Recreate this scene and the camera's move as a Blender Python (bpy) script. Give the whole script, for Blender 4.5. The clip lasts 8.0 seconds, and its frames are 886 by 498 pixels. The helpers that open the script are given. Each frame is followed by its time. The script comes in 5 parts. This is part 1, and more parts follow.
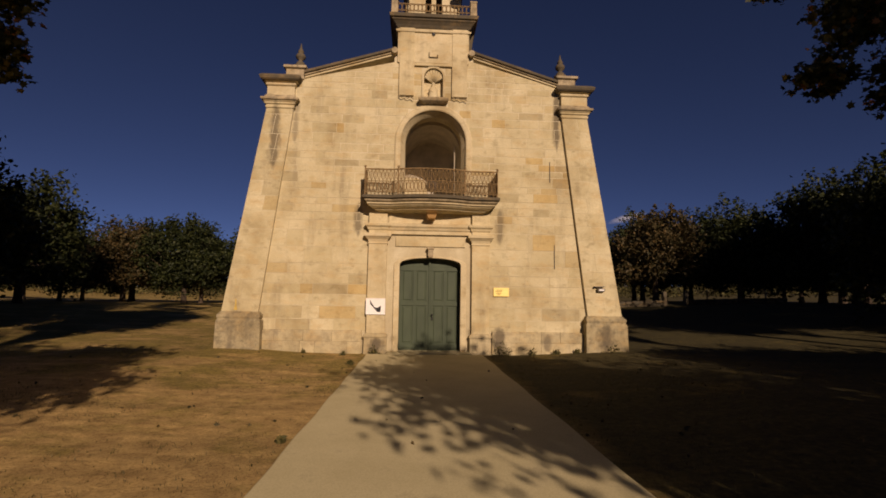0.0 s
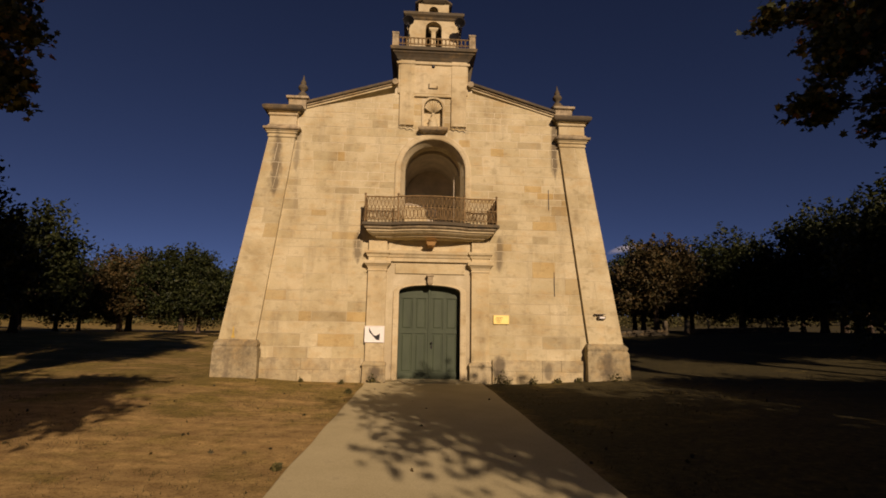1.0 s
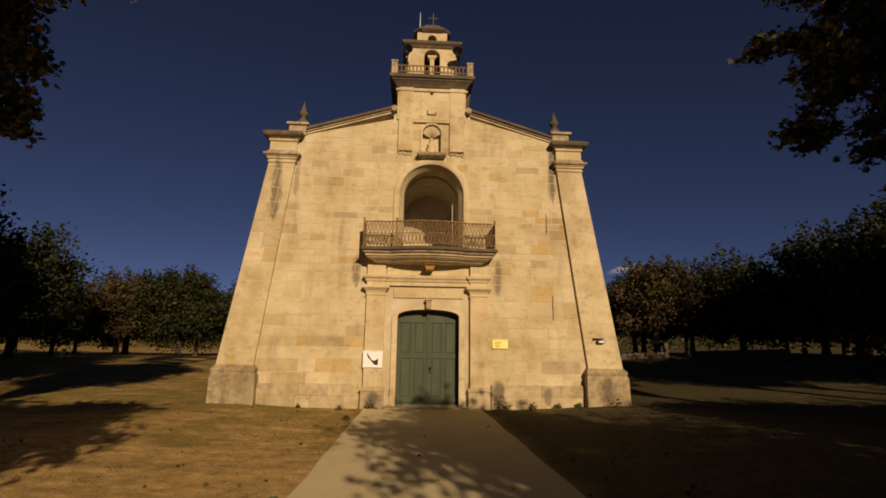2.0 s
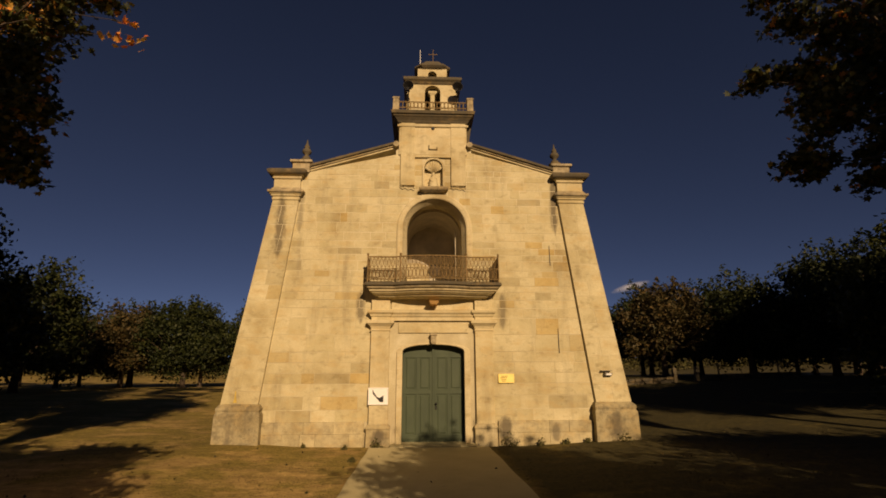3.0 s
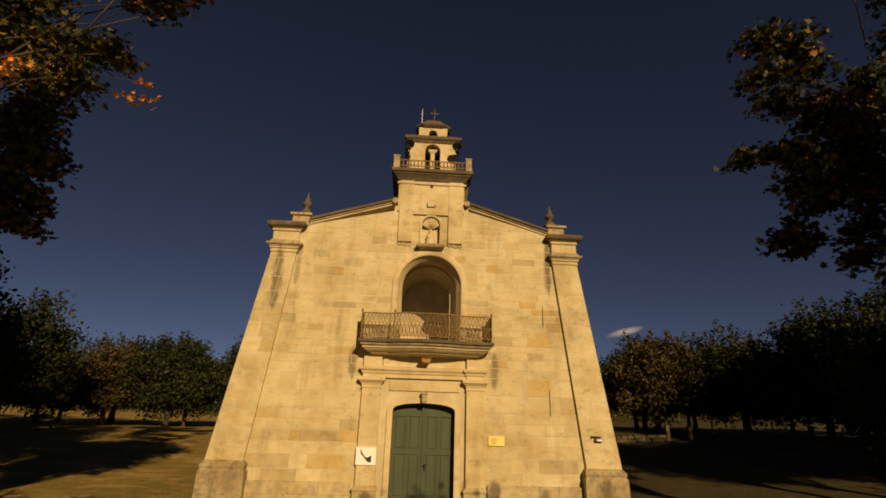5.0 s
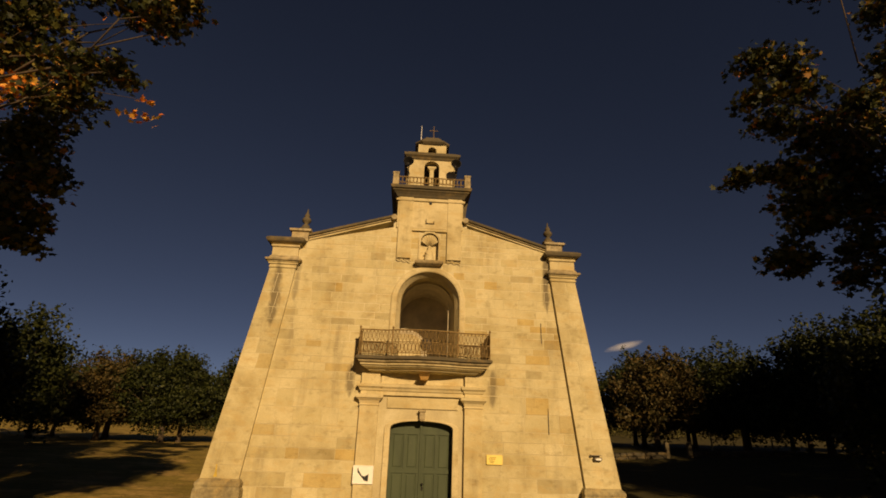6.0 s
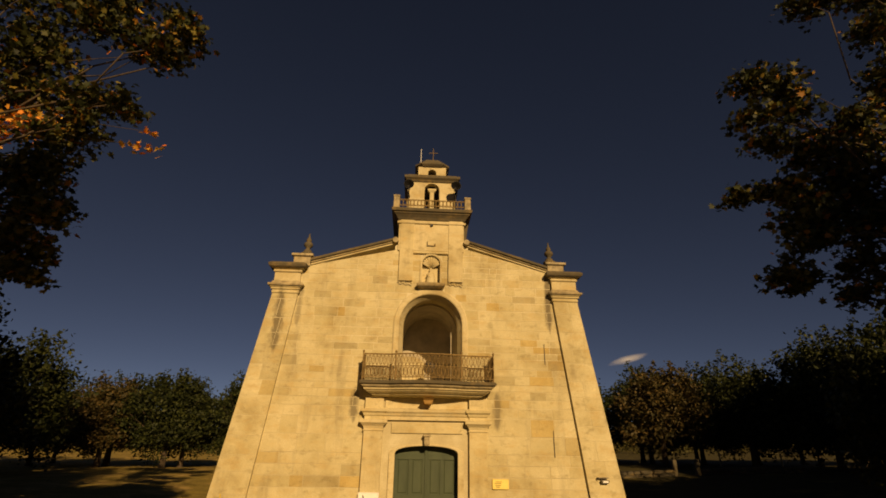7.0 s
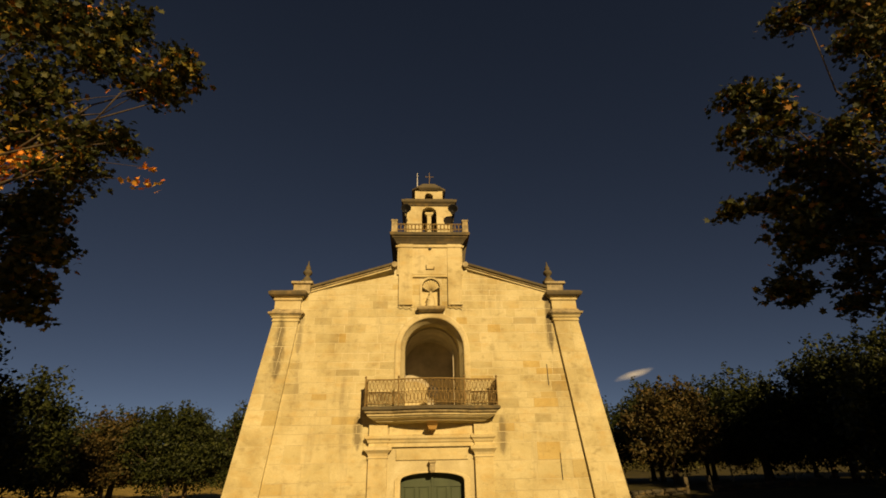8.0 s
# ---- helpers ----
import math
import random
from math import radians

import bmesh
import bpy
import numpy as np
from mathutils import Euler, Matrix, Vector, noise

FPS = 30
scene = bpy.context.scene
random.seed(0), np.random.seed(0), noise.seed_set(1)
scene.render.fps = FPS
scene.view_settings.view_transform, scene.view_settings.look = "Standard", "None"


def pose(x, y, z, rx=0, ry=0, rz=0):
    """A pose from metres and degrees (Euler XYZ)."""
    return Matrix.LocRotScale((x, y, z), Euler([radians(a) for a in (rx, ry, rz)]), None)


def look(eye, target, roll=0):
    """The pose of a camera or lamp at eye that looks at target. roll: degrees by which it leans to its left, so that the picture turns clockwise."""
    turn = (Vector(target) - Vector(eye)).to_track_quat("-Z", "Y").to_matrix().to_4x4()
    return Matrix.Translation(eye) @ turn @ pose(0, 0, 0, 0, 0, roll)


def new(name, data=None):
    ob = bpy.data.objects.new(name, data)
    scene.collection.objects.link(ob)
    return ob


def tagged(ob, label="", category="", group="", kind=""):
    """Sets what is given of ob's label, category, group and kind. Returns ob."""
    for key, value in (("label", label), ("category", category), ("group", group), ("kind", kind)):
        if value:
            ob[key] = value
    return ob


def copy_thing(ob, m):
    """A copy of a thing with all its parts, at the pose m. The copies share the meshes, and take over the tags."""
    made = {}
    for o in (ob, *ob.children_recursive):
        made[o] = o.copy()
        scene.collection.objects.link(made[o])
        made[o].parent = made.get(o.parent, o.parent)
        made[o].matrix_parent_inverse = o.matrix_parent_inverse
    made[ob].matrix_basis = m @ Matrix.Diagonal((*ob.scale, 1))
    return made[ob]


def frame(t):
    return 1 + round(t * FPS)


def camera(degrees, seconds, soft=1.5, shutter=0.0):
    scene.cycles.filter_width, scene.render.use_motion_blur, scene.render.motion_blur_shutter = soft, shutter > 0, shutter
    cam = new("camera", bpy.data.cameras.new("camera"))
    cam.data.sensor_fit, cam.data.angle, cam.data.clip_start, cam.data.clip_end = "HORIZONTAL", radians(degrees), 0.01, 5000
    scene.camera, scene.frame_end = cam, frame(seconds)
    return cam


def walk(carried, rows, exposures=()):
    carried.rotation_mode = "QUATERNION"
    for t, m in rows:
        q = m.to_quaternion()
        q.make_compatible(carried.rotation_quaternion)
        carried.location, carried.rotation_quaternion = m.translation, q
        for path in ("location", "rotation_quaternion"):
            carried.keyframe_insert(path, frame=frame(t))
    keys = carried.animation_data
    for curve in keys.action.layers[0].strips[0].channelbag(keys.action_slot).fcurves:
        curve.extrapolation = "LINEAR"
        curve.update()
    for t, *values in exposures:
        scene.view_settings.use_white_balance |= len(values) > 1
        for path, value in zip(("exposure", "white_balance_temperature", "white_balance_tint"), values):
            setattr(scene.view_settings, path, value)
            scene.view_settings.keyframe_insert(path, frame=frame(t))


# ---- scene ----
cam = camera(83.80, 8.0, soft=1.75)

PATH = [
    (0.0, look((-0.416, -14.090, 1.541), (0.143, -4.157, 2.549), 0.87)),
    (0.5, look((-0.421, -14.076, 1.512), (0.163, -4.177, 2.809), 1.12)),
    (1.0, look((-0.422, -14.070, 1.454), (0.138, -4.217, 3.070), 0.85)),
    (1.5, look((-0.405, -14.096, 1.469), (0.173, -4.278, 3.274), 0.87)),
    (3.0, look((-0.410, -14.236, 1.891), (0.075, -4.554, 4.343), -0.25)),
    (3.5, look((-0.422, -14.341, 2.098), (0.084, -4.688, 4.659), -1.17)),
    (4.0, look((-0.434, -14.436, 2.230), (0.063, -4.836, 4.988), 0.27)),
    (4.5, look((-0.428, -14.518, 2.339), (0.098, -4.988, 5.323), 1.28)),
    (6.0, look((-0.440, -14.641, 2.489), (0.130, -5.269, 5.929), 1.90)),
    (6.5, look((-0.448, -14.703, 2.572), (0.162, -5.360, 6.084), 1.23)),
    (7.0, look((-0.467, -14.765, 2.659), (0.070, -5.504, 6.394), 0.91)),
    (7.5, look((-0.445, -14.812, 2.688), (0.072, -5.641, 6.641), -0.67)),
    (8.0, look((-0.427, -14.850, 2.703), (0.101, -5.753, 6.822), -1.14)),
]
# the picture turns from cream to gold as the camera tilts up
EXPOSURES = [(0.0, -0.32, 6850, 37), (1.5, -0.33, 7350, 35), (3.0, -0.31, 8600, 29), (4.5, -0.30, 9700, 26), (6.5, -0.29, 11200, 24), (7.5, -0.27, 11900, 23), (8.0, -0.04, 11700, 15)]
walk(cam, PATH, EXPOSURES)

# ---- light ----
SUN_EL, SUN_AZ = radians(23.0), radians(15.0)   # low sun behind the camera, a little to its right
SUN_WAY = Vector((-math.sin(SUN_AZ) * math.cos(SUN_EL), math.cos(SUN_AZ) * math.cos(SUN_EL), -math.sin(SUN_EL)))
world = bpy.data.worlds.new("evening_sky")
scene.world = world
world.use_nodes = True
wn = world.node_tree.nodes
sky = wn.new("ShaderNodeTexSky")
sky.sky_type = "NISHITA"
sky.sun_disc = False
sky.sun_elevation, sky.sun_rotation = SUN_EL, radians(180.0) - SUN_AZ
sky.altitude, sky.air_density, sky.dust_density, sky.ozone_density = 1800, 0.37, 0.0, 4.2
world.node_tree.links.new(sky.outputs[0], wn["Background"].inputs[0])
wn["Background"].inputs[1].default_value = 0.046
sun = new("sun", bpy.data.lights.new("sun", "SUN"))
sun.data.energy, sun.data.angle, sun.data.color = 5.0, radians(0.55), (1.0, 0.885, 0.61)
sun.rotation_mode = "QUATERNION"
sun.rotation_quaternion = SUN_WAY.to_track_quat("-Z", "Y")


# ---- materials ----
def nodes_of(name, rough=0.9, metal=0.0):
    m = bpy.data.materials.new(name)
    m.use_nodes = True
    nt = m.node_tree
    b = nt.nodes["Principled BSDF"]
    b.inputs["Roughness"].default_value, b.inputs["Metallic"].default_value = rough, metal
    b.inputs["Specular IOR Level"].default_value = 0.25
    return m, nt, b


def link(nt, a, b):
    nt.links.new(a, b)


def coords(nt, scale=(1, 1, 1)):
    g = nt.nodes.new("ShaderNodeNewGeometry")
    mp = nt.nodes.new("ShaderNodeMapping")
    mp.inputs["Scale"].default_value = scale
    link(nt, g.outputs["Position"], mp.inputs["Vector"])
    return mp.outputs[0]


def noise_tex(nt, scale, detail=5.0, rough=0.6, stretch=(1, 1, 1)):
    n = nt.nodes.new("ShaderNodeTexNoise")
    n.inputs["Scale"].default_value, n.inputs["Detail"].default_value, n.inputs["Roughness"].default_value = scale, detail, rough
    link(nt, coords(nt, stretch), n.inputs["Vector"])
    return n.outputs["Fac"]


def ramp(nt, fac, stops):
    r = nt.nodes.new("ShaderNodeValToRGB")
    el = r.color_ramp.elements
    while len(el) < len(stops):
        el.new(0.5)
    for e, (p, c) in zip(el, stops):
        e.position = p
        e.color = (*c, 1) if len(c) == 3 else (c[0],) * 3 + (1,)
    link(nt, fac, r.inputs[0])
    return r.outputs[0]


def mix(nt, fac, a, b, how="MIX"):
    n = nt.nodes.new("ShaderNodeMix")
    n.data_type, n.blend_type = "RGBA", how
    for sock, val in ((n.inputs[0], fac), (n.inputs[6], a), (n.inputs[7], b)):
        if isinstance(val, (int, float)):
            sock.default_value = val
        elif isinstance(val, tuple):
            sock.default_value = (*val, 1)
        else:
            link(nt, val, sock)
    return n.outputs[2]


def bump(nt, b, height, strength=0.4, dist=0.02):
    n = nt.nodes.new("ShaderNodeBump")
    n.inputs["Strength"].default_value, n.inputs["Distance"].default_value = strength, dist
    link(nt, height, n.inputs["Height"])
    link(nt, n.outputs[0], b.inputs["Normal"])


def piece_random(nt):
    """One number a piece, for single pieces and for joined ones alike."""
    o = nt.nodes.new("ShaderNodeObjectInfo")
    g = nt.nodes.new("ShaderNodeNewGeometry")
    a = nt.nodes.new("ShaderNodeMath")
    a.operation = "ADD"
    link(nt, o.outputs["Random"], a.inputs[0])
    link(nt, g.outputs["Random Per Island"], a.inputs[1])
    f = nt.nodes.new("ShaderNodeMath")
    f.operation = "FRACT"
    link(nt, a.outputs[0], f.inputs[0])
    return f.outputs[0]


# run-off stains and painted foot-of-wall shadows: x, half width, lower and upper end, strength
STAINS_AND_SHADOWS = [(-4.50, 0.13, 5.2, 7.1, 0.75), (3.72, 0.10, 6.0, 7.9, 0.8), (2.02, 0.10, 3.1, 4.2, 0.6), (-2.06, 0.10, 3.3, 4.2, 0.7), (-3.95, 0.07, 5.9, 7.3, 0.5), (1.98, 0.16, 0.05, 0.75, 0.8),
          (3.4, 0.12, 0.1, 0.6, 0.6), (5.0, 0.2, 0.2, 0.85, 0.7), (-1.45, 0.16, 0.0, 0.45, 0.85), (0.30, 0.10, 0.1, 0.5, 0.5)]


def maths(nt, how, a, b):
    n = nt.nodes.new("ShaderNodeMath")
    n.operation = how
    for sock, v in ((n.inputs[0], a), (n.inputs[1], b)):
        if isinstance(v, (int, float)):
            sock.default_value = v
        else:
            link(nt, v, sock)
    return n.outputs[0]


def stain_or_shadow(nt, x0, w, z0, z1, amount):
    """A ragged dark stain or painted shadow on the front, ending above and below."""
    sep = nt.nodes.new("ShaderNodeSeparateXYZ")
    link(nt, coords(nt), sep.inputs[0])
    n = noise_tex(nt, 4.0, 6, 0.7, (1, 1, 0.5))
    dx = maths(nt, "ABSOLUTE", maths(nt, "SUBTRACT", sep.outputs[0], x0), 0.0)
    dz = maths(nt, "ABSOLUTE", maths(nt, "SUBTRACT", sep.outputs[2], (z0 + z1) / 2), 0.0)
    r = maths(nt, "ADD", maths(nt, "DIVIDE", dx, w), maths(nt, "POWER", maths(nt, "DIVIDE", dz, (z1 - z0) / 2), 4.0))
    v = maths(nt, "SUBTRACT", maths(nt, "MULTIPLY", n, 3.4), r)
    front = maths(nt, "LESS_THAN", sep.outputs[1], 0.35)
    return maths(nt, "MULTIPLY", ramp(nt, maths(nt, "MULTIPLY", v, 0.5), [(0.1, (0.0,)), (0.6, (amount,))]), front)


def stone_material(name, stops, dirt=0.45, lichen=0.0):
    m, nt, b = nodes_of(name, 0.92)
    base = ramp(nt, piece_random(nt), stops)
    cloud = ramp(nt, noise_tex(nt, 0.9, 4), [(0.32, (0.72, 0.67, 0.58)), (0.5, (0.95, 0.94, 0.90)), (0.68, (1.08, 1.08, 1.08))])
    col = mix(nt, 1.0, base, cloud, "MULTIPLY")
    grain = ramp(nt, noise_tex(nt, 45, 3), [(0.3, (0.8, 0.78, 0.74)), (0.7, (1.05, 1.04, 1.02))])
    col = mix(nt, 0.8, col, grain, "MULTIPLY")
    blot = ramp(nt, noise_tex(nt, 3.4, 6, 0.65, (1, 1, 1.7)), [(0.30, (0.66, 0.63, 0.58)), (0.46, (1.0, 1.0, 1.0)), (0.60, (1.0, 0.99, 0.97)), (0.74, (1.16, 1.14, 1.10))])
    col = mix(nt, 0.85, col, blot, "MULTIPLY")
    ochre = ramp(nt, noise_tex(nt, 1.7, 7, 0.7, (1, 1, 2.0)), [(0.50, (0.0,)), (0.68, (1.0,))])
    oc = nt.nodes.new("ShaderNodeMath")
    oc.operation = "MULTIPLY"
    link(nt, ochre, oc.inputs[0])
    oc.inputs[1].default_value = 0.40
    col = mix(nt, oc.outputs[0], col, (0.47, 0.30, 0.11))
    streak = ramp(nt, noise_tex(nt, 1.0, 6, 0.65, (2.2, 2.2, 0.35)), [(0.55, (0.0,)), (0.75, (dirt,))])
    col = mix(nt, streak, col, (0.16, 0.125, 0.085))
    for x0, w, z0, z1, amount in STAINS_AND_SHADOWS:
        col = mix(nt, stain_or_shadow(nt, x0, w, z0, z1, amount), col, (0.10, 0.08, 0.055))
    if lichen:
        li = ramp(nt, noise_tex(nt, 5.0, 8, 0.75), [(0.45, (0.0,)), (0.62, (lichen,))])
        col = mix(nt, li, col, (0.085, 0.075, 0.055))
    link(nt, col, b.inputs["Base Color"])
    bump(nt, b, noise_tex(nt, 22, 8, 0.7), 0.5, 0.012)
    return m


STONE = stone_material("sandstone", [(0.0, (0.56, 0.496, 0.325)), (0.35, (0.60, 0.533, 0.355)), (0.62, (0.555, 0.486, 0.315)), (0.84, (0.52, 0.455, 0.285)),
                                     (0.93, (0.44, 0.381, 0.24)), (0.985, (0.53, 0.408, 0.20))])
TRIM = stone_material("dressed_stone", [(0.0, (0.60, 0.522, 0.35)), (1.0, (0.57, 0.491, 0.31))], 0.4)
# dark stone for weathered pieces, also holding the underside shade of cornices
WEATHERED_SHADED = stone_material("weathered_shaded_stone", [(0.0, (0.095, 0.078, 0.053)), (1.0, (0.13, 0.107, 0.073))], 0.75, 0.8)
BASE = stone_material("plinth_stone", [(0.0, (0.34, 0.293, 0.19)), (0.5, (0.42, 0.361, 0.23)), (1.0, (0.29, 0.251, 0.165))], 0.7, 0.55)
COURSE = stone_material("base_course_stone", [(0.0, (0.50, 0.428, 0.27)), (0.5, (0.56, 0.481, 0.31)), (1.0, (0.42, 0.361, 0.23))], 0.6, 0.3)
WALL_STONE = stone_material("field_stone", [(0.0, (0.045, 0.040, 0.030)), (1.0, (0.075, 0.066, 0.050))], 0.6, 0.6)
# stained stone, also holding the shade of capital edges and balcony moulding
MID = stone_material("stained_shaded_stone", [(0.0, (0.42, 0.35, 0.235)), (1.0, (0.48, 0.40, 0.27))], 0.7, 0.6)


def mortar_material():
    """Lime mortar, pale where it was renewed and stone-coloured elsewhere."""
    m, nt, b = nodes_of("lime_mortar", 0.95)
    sep = nt.nodes.new("ShaderNodeSeparateXYZ")
    link(nt, coords(nt), sep.inputs[0])
    renewed = ramp(nt, maths(nt, "MULTIPLY", sep.outputs[2], 0.1), [(0.40, (0.0,)), (0.62, (0.14,))])
    col = ramp(nt, maths(nt, "ADD", noise_tex(nt, 0.75, 5, 0.6), renewed), [(0.42, (0.47, 0.395, 0.255)), (0.56, (0.54, 0.465, 0.30)), (0.68, (0.66, 0.585, 0.41))])
    gr = ramp(nt, noise_tex(nt, 30, 4), [(0.3, (0.8, 0.8, 0.78)), (0.7, (1.0, 1.0, 1.0))])
    link(nt, mix(nt, 1.0, col, gr, "MULTIPLY"), b.inputs["Base Color"])
    bump(nt, b, noise_tex(nt, 40, 6, 0.7), 0.4, 0.008)
    return m


MORTAR = mortar_material()


def plain(name, colour, rough=0.6, metal=0.0, vary=0.25, scale=8.0):
    m, nt, b = nodes_of(name, rough, metal)
    v = ramp(nt, noise_tex(nt, scale, 6), [(0.3, tuple(c * (1 - vary) for c in colour)), (0.7, tuple(min(1, c * (1 + vary)) for c in colour))])
    link(nt, v, b.inputs["Base Color"])
    bump(nt, b, noise_tex(nt, scale * 6, 4), 0.15, 0.005)
    return m


IRON = plain("rusty_iron", (0.24, 0.16, 0.075), 0.75, 0.3, 0.4, 14)
DARK = plain("dark_metal", (0.025, 0.024, 0.024), 0.5, 0.6)
BRASS = plain("polished_brass", (0.82, 0.64, 0.22), 0.35, 0.35, 0.08)
YELLOW = plain("yellow_paint", (0.50, 0.35, 0.09), 0.8)
GREY = plain("grey_metal", (0.22, 0.19, 0.15), 0.6, 0.2)
INK = plain("engraving", (0.30, 0.21, 0.06), 0.6)
WHITE = plain("white_enamel", (0.78, 0.77, 0.74), 0.45, 0.0, 0.05)
BLACK = plain("black_print", (0.02, 0.02, 0.022), 0.5)
BRONZE = plain("old_bronze", (0.10, 0.075, 0.04), 0.45, 0.8)
TILE = plain("clay_tile", (0.32, 0.15, 0.08), 0.85, 0, 0.35)
PLASTER = plain("old_plaster", (0.50, 0.44, 0.33), 0.95, 0, 0.2, 3)
BARK = plain("bark", (0.07, 0.05, 0.035), 0.95, 0, 0.45, 16)
PALE_WOOD = plain("weathered_wood", (0.42, 0.36, 0.27), 0.9, 0, 0.3, 9)


def door_material():
    m, nt, b = nodes_of("green_paint", 0.55)
    col = ramp(nt, noise_tex(nt, 3.0, 6, 0.6, (1, 1, 0.4)), [(0.3, (0.044, 0.060, 0.036)), (0.7, (0.064, 0.085, 0.050))])
    worn = ramp(nt, noise_tex(nt, 9.0, 8, 0.75), [(0.62, (0.0,)), (0.74, (0.6,))])
    col = mix(nt, worn, col, (0.12, 0.125, 0.085))
    link(nt, col, b.inputs["Base Color"])
    bump(nt, b, noise_tex(nt, 30, 5, 0.6, (3, 3, 0.3)), 0.25, 0.006)
    return m


DOOR_GREEN = door_material()


def ground_material():
    m, nt, b = nodes_of("dry_grass_and_earth", 0.97)
    sep = nt.nodes.new("ShaderNodeSeparateXYZ")
    link(nt, coords(nt), sep.inputs[0])
    right = ramp(nt, maths(nt, "ADD", maths(nt, "MULTIPLY", sep.outputs[0], 0.1), 0.5), [(0.60, (0.0,)), (0.72, (0.16,))])
    back = ramp(nt, maths(nt, "ADD", maths(nt, "MULTIPLY", sep.outputs[1], 0.05), 0.5), [(0.18, (0.0,)), (0.42, (0.12,))])
    sown = maths(nt, "ADD", maths(nt, "ADD", noise_tex(nt, 0.6, 9, 0.72), right), back)
    patch = ramp(nt, sown, [(0.50, (0.0,)), (0.63, (1.0,))])
    earth = ramp(nt, noise_tex(nt, 3.5, 8, 0.7), [(0.3, (0.36, 0.228, 0.086)), (0.7, (0.63, 0.435, 0.175))])
    grass = ramp(nt, noise_tex(nt, 14.0, 8, 0.75), [(0.3, (0.115, 0.092, 0.026)), (0.5, (0.28, 0.21, 0.056)), (0.72, (0.46, 0.34, 0.095))])
    col = mix(nt, patch, earth, grass)
    # tree shade put into the turf's colour beside the path, dry in patches
    shaded_turf = ramp(nt, noise_tex(nt, 11.0, 8, 0.75), [(0.3, (0.030, 0.028, 0.009)), (0.55, (0.075, 0.062, 0.020)), (0.75, (0.15, 0.11, 0.035))])
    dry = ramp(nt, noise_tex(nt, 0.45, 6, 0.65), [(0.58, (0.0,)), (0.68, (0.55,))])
    shaded_turf = mix(nt, dry, shaded_turf, grass)
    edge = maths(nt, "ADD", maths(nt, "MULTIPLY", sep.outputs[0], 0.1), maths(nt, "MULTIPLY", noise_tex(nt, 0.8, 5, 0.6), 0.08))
    col = mix(nt, ramp(nt, edge, [(0.17, (0.0,)), (0.22, (1.0,))]), col, shaded_turf)
    ruts = ramp(nt, noise_tex(nt, 1.0, 5, 0.6, (0.25, 2.2, 1)), [(0.42, (0.62, 0.60, 0.57)), (0.60, (1.12, 1.10, 1.06))])
    col = mix(nt, 0.5, col, ruts, "MULTIPLY")
    mott = ramp(nt, noise_tex(nt, 5.5, 8, 0.75), [(0.34, (0.60, 0.57, 0.52)), (0.56, (1.1, 1.08, 1.05))])
    col = mix(nt, 0.75, col, mott, "MULTIPLY")
    specks = ramp(nt, noise_tex(nt, 38.0, 3, 0.6), [(0.36, (0.55, 0.5, 0.42)), (0.48, (1.0, 1.0, 1.0))])
    col = mix(nt, 0.8, col, specks, "MULTIPLY")
    link(nt, col, b.inputs["Base Color"])
    bump(nt, b, noise_tex(nt, 18, 9, 0.75), 0.7, 0.04)
    return m


GROUND = ground_material()


def concrete_material():
    m, nt, b = nodes_of("worn_concrete", 0.9)
    col = ramp(nt, noise_tex(nt, 1.3, 8, 0.65), [(0.3, (0.52, 0.445, 0.25)), (0.7, (0.63, 0.545, 0.32))])
    sp = ramp(nt, noise_tex(nt, 60.0, 3, 0.6), [(0.3, (0.82, 0.8, 0.78)), (0.6, (1.0, 1.0, 1.0))])
    col = mix(nt, 0.8, col, sp, "MULTIPLY")
    st = ramp(nt, noise_tex(nt, 2.6, 7, 0.75), [(0.58, (0.0,)), (0.72, (0.4,))])
    col = mix(nt, st, col, (0.20, 0.155, 0.10))
    link(nt, col, b.inputs["Base Color"])
    bump(nt, b, noise_tex(nt, 70, 5, 0.7), 0.3, 0.006)
    return m


CONCRETE = concrete_material()


def leaf_material(name, stops):
    m, nt, b = nodes_of(name, 0.6)
    g = nt.nodes.new("ShaderNodeNewGeometry")
    col = ramp(nt, g.outputs["Random Per Island"], stops)
    v = ramp(nt, noise_tex(nt, 0.8, 3), [(0.35, (0.75, 0.75, 0.75)), (0.65, (1.1, 1.1, 1.1))])
    col = mix(nt, 1.0, col, v, "MULTIPLY")
    link(nt, col, b.inputs["Base Color"])
    tr = nt.nodes.new("ShaderNodeBsdfTranslucent")
    link(nt, col, tr.inputs["Color"])
    ms = nt.nodes.new("ShaderNodeMixShader")
    ms.inputs[0].default_value = 0.14
    link(nt, b.outputs[0], ms.inputs[1])
    link(nt, tr.outputs[0], ms.inputs[2])
    link(nt, ms.outputs[0], nt.nodes["Material Output"].inputs["Surface"])
    return m


LEAF_NEAR = leaf_material("maple_leaves", [(0.0, (0.014, 0.020, 0.006)), (0.45, (0.028, 0.034, 0.009)), (0.72, (0.065, 0.066, 0.016)), (0.9, (0.16, 0.125, 0.03)), (1.0, (0.32, 0.12, 0.02))])
LEAF_AUTUMN = leaf_material("turned_leaves", [(0.0, (0.60, 0.14, 0.03)), (0.5, (0.74, 0.27, 0.06)), (1.0, (0.60, 0.38, 0.09))])
LEAF_FAR = leaf_material("tree_leaves", [(0.0, (0.013, 0.020, 0.006)), (0.6, (0.027, 0.036, 0.010)), (1.0, (0.056, 0.062, 0.017))])
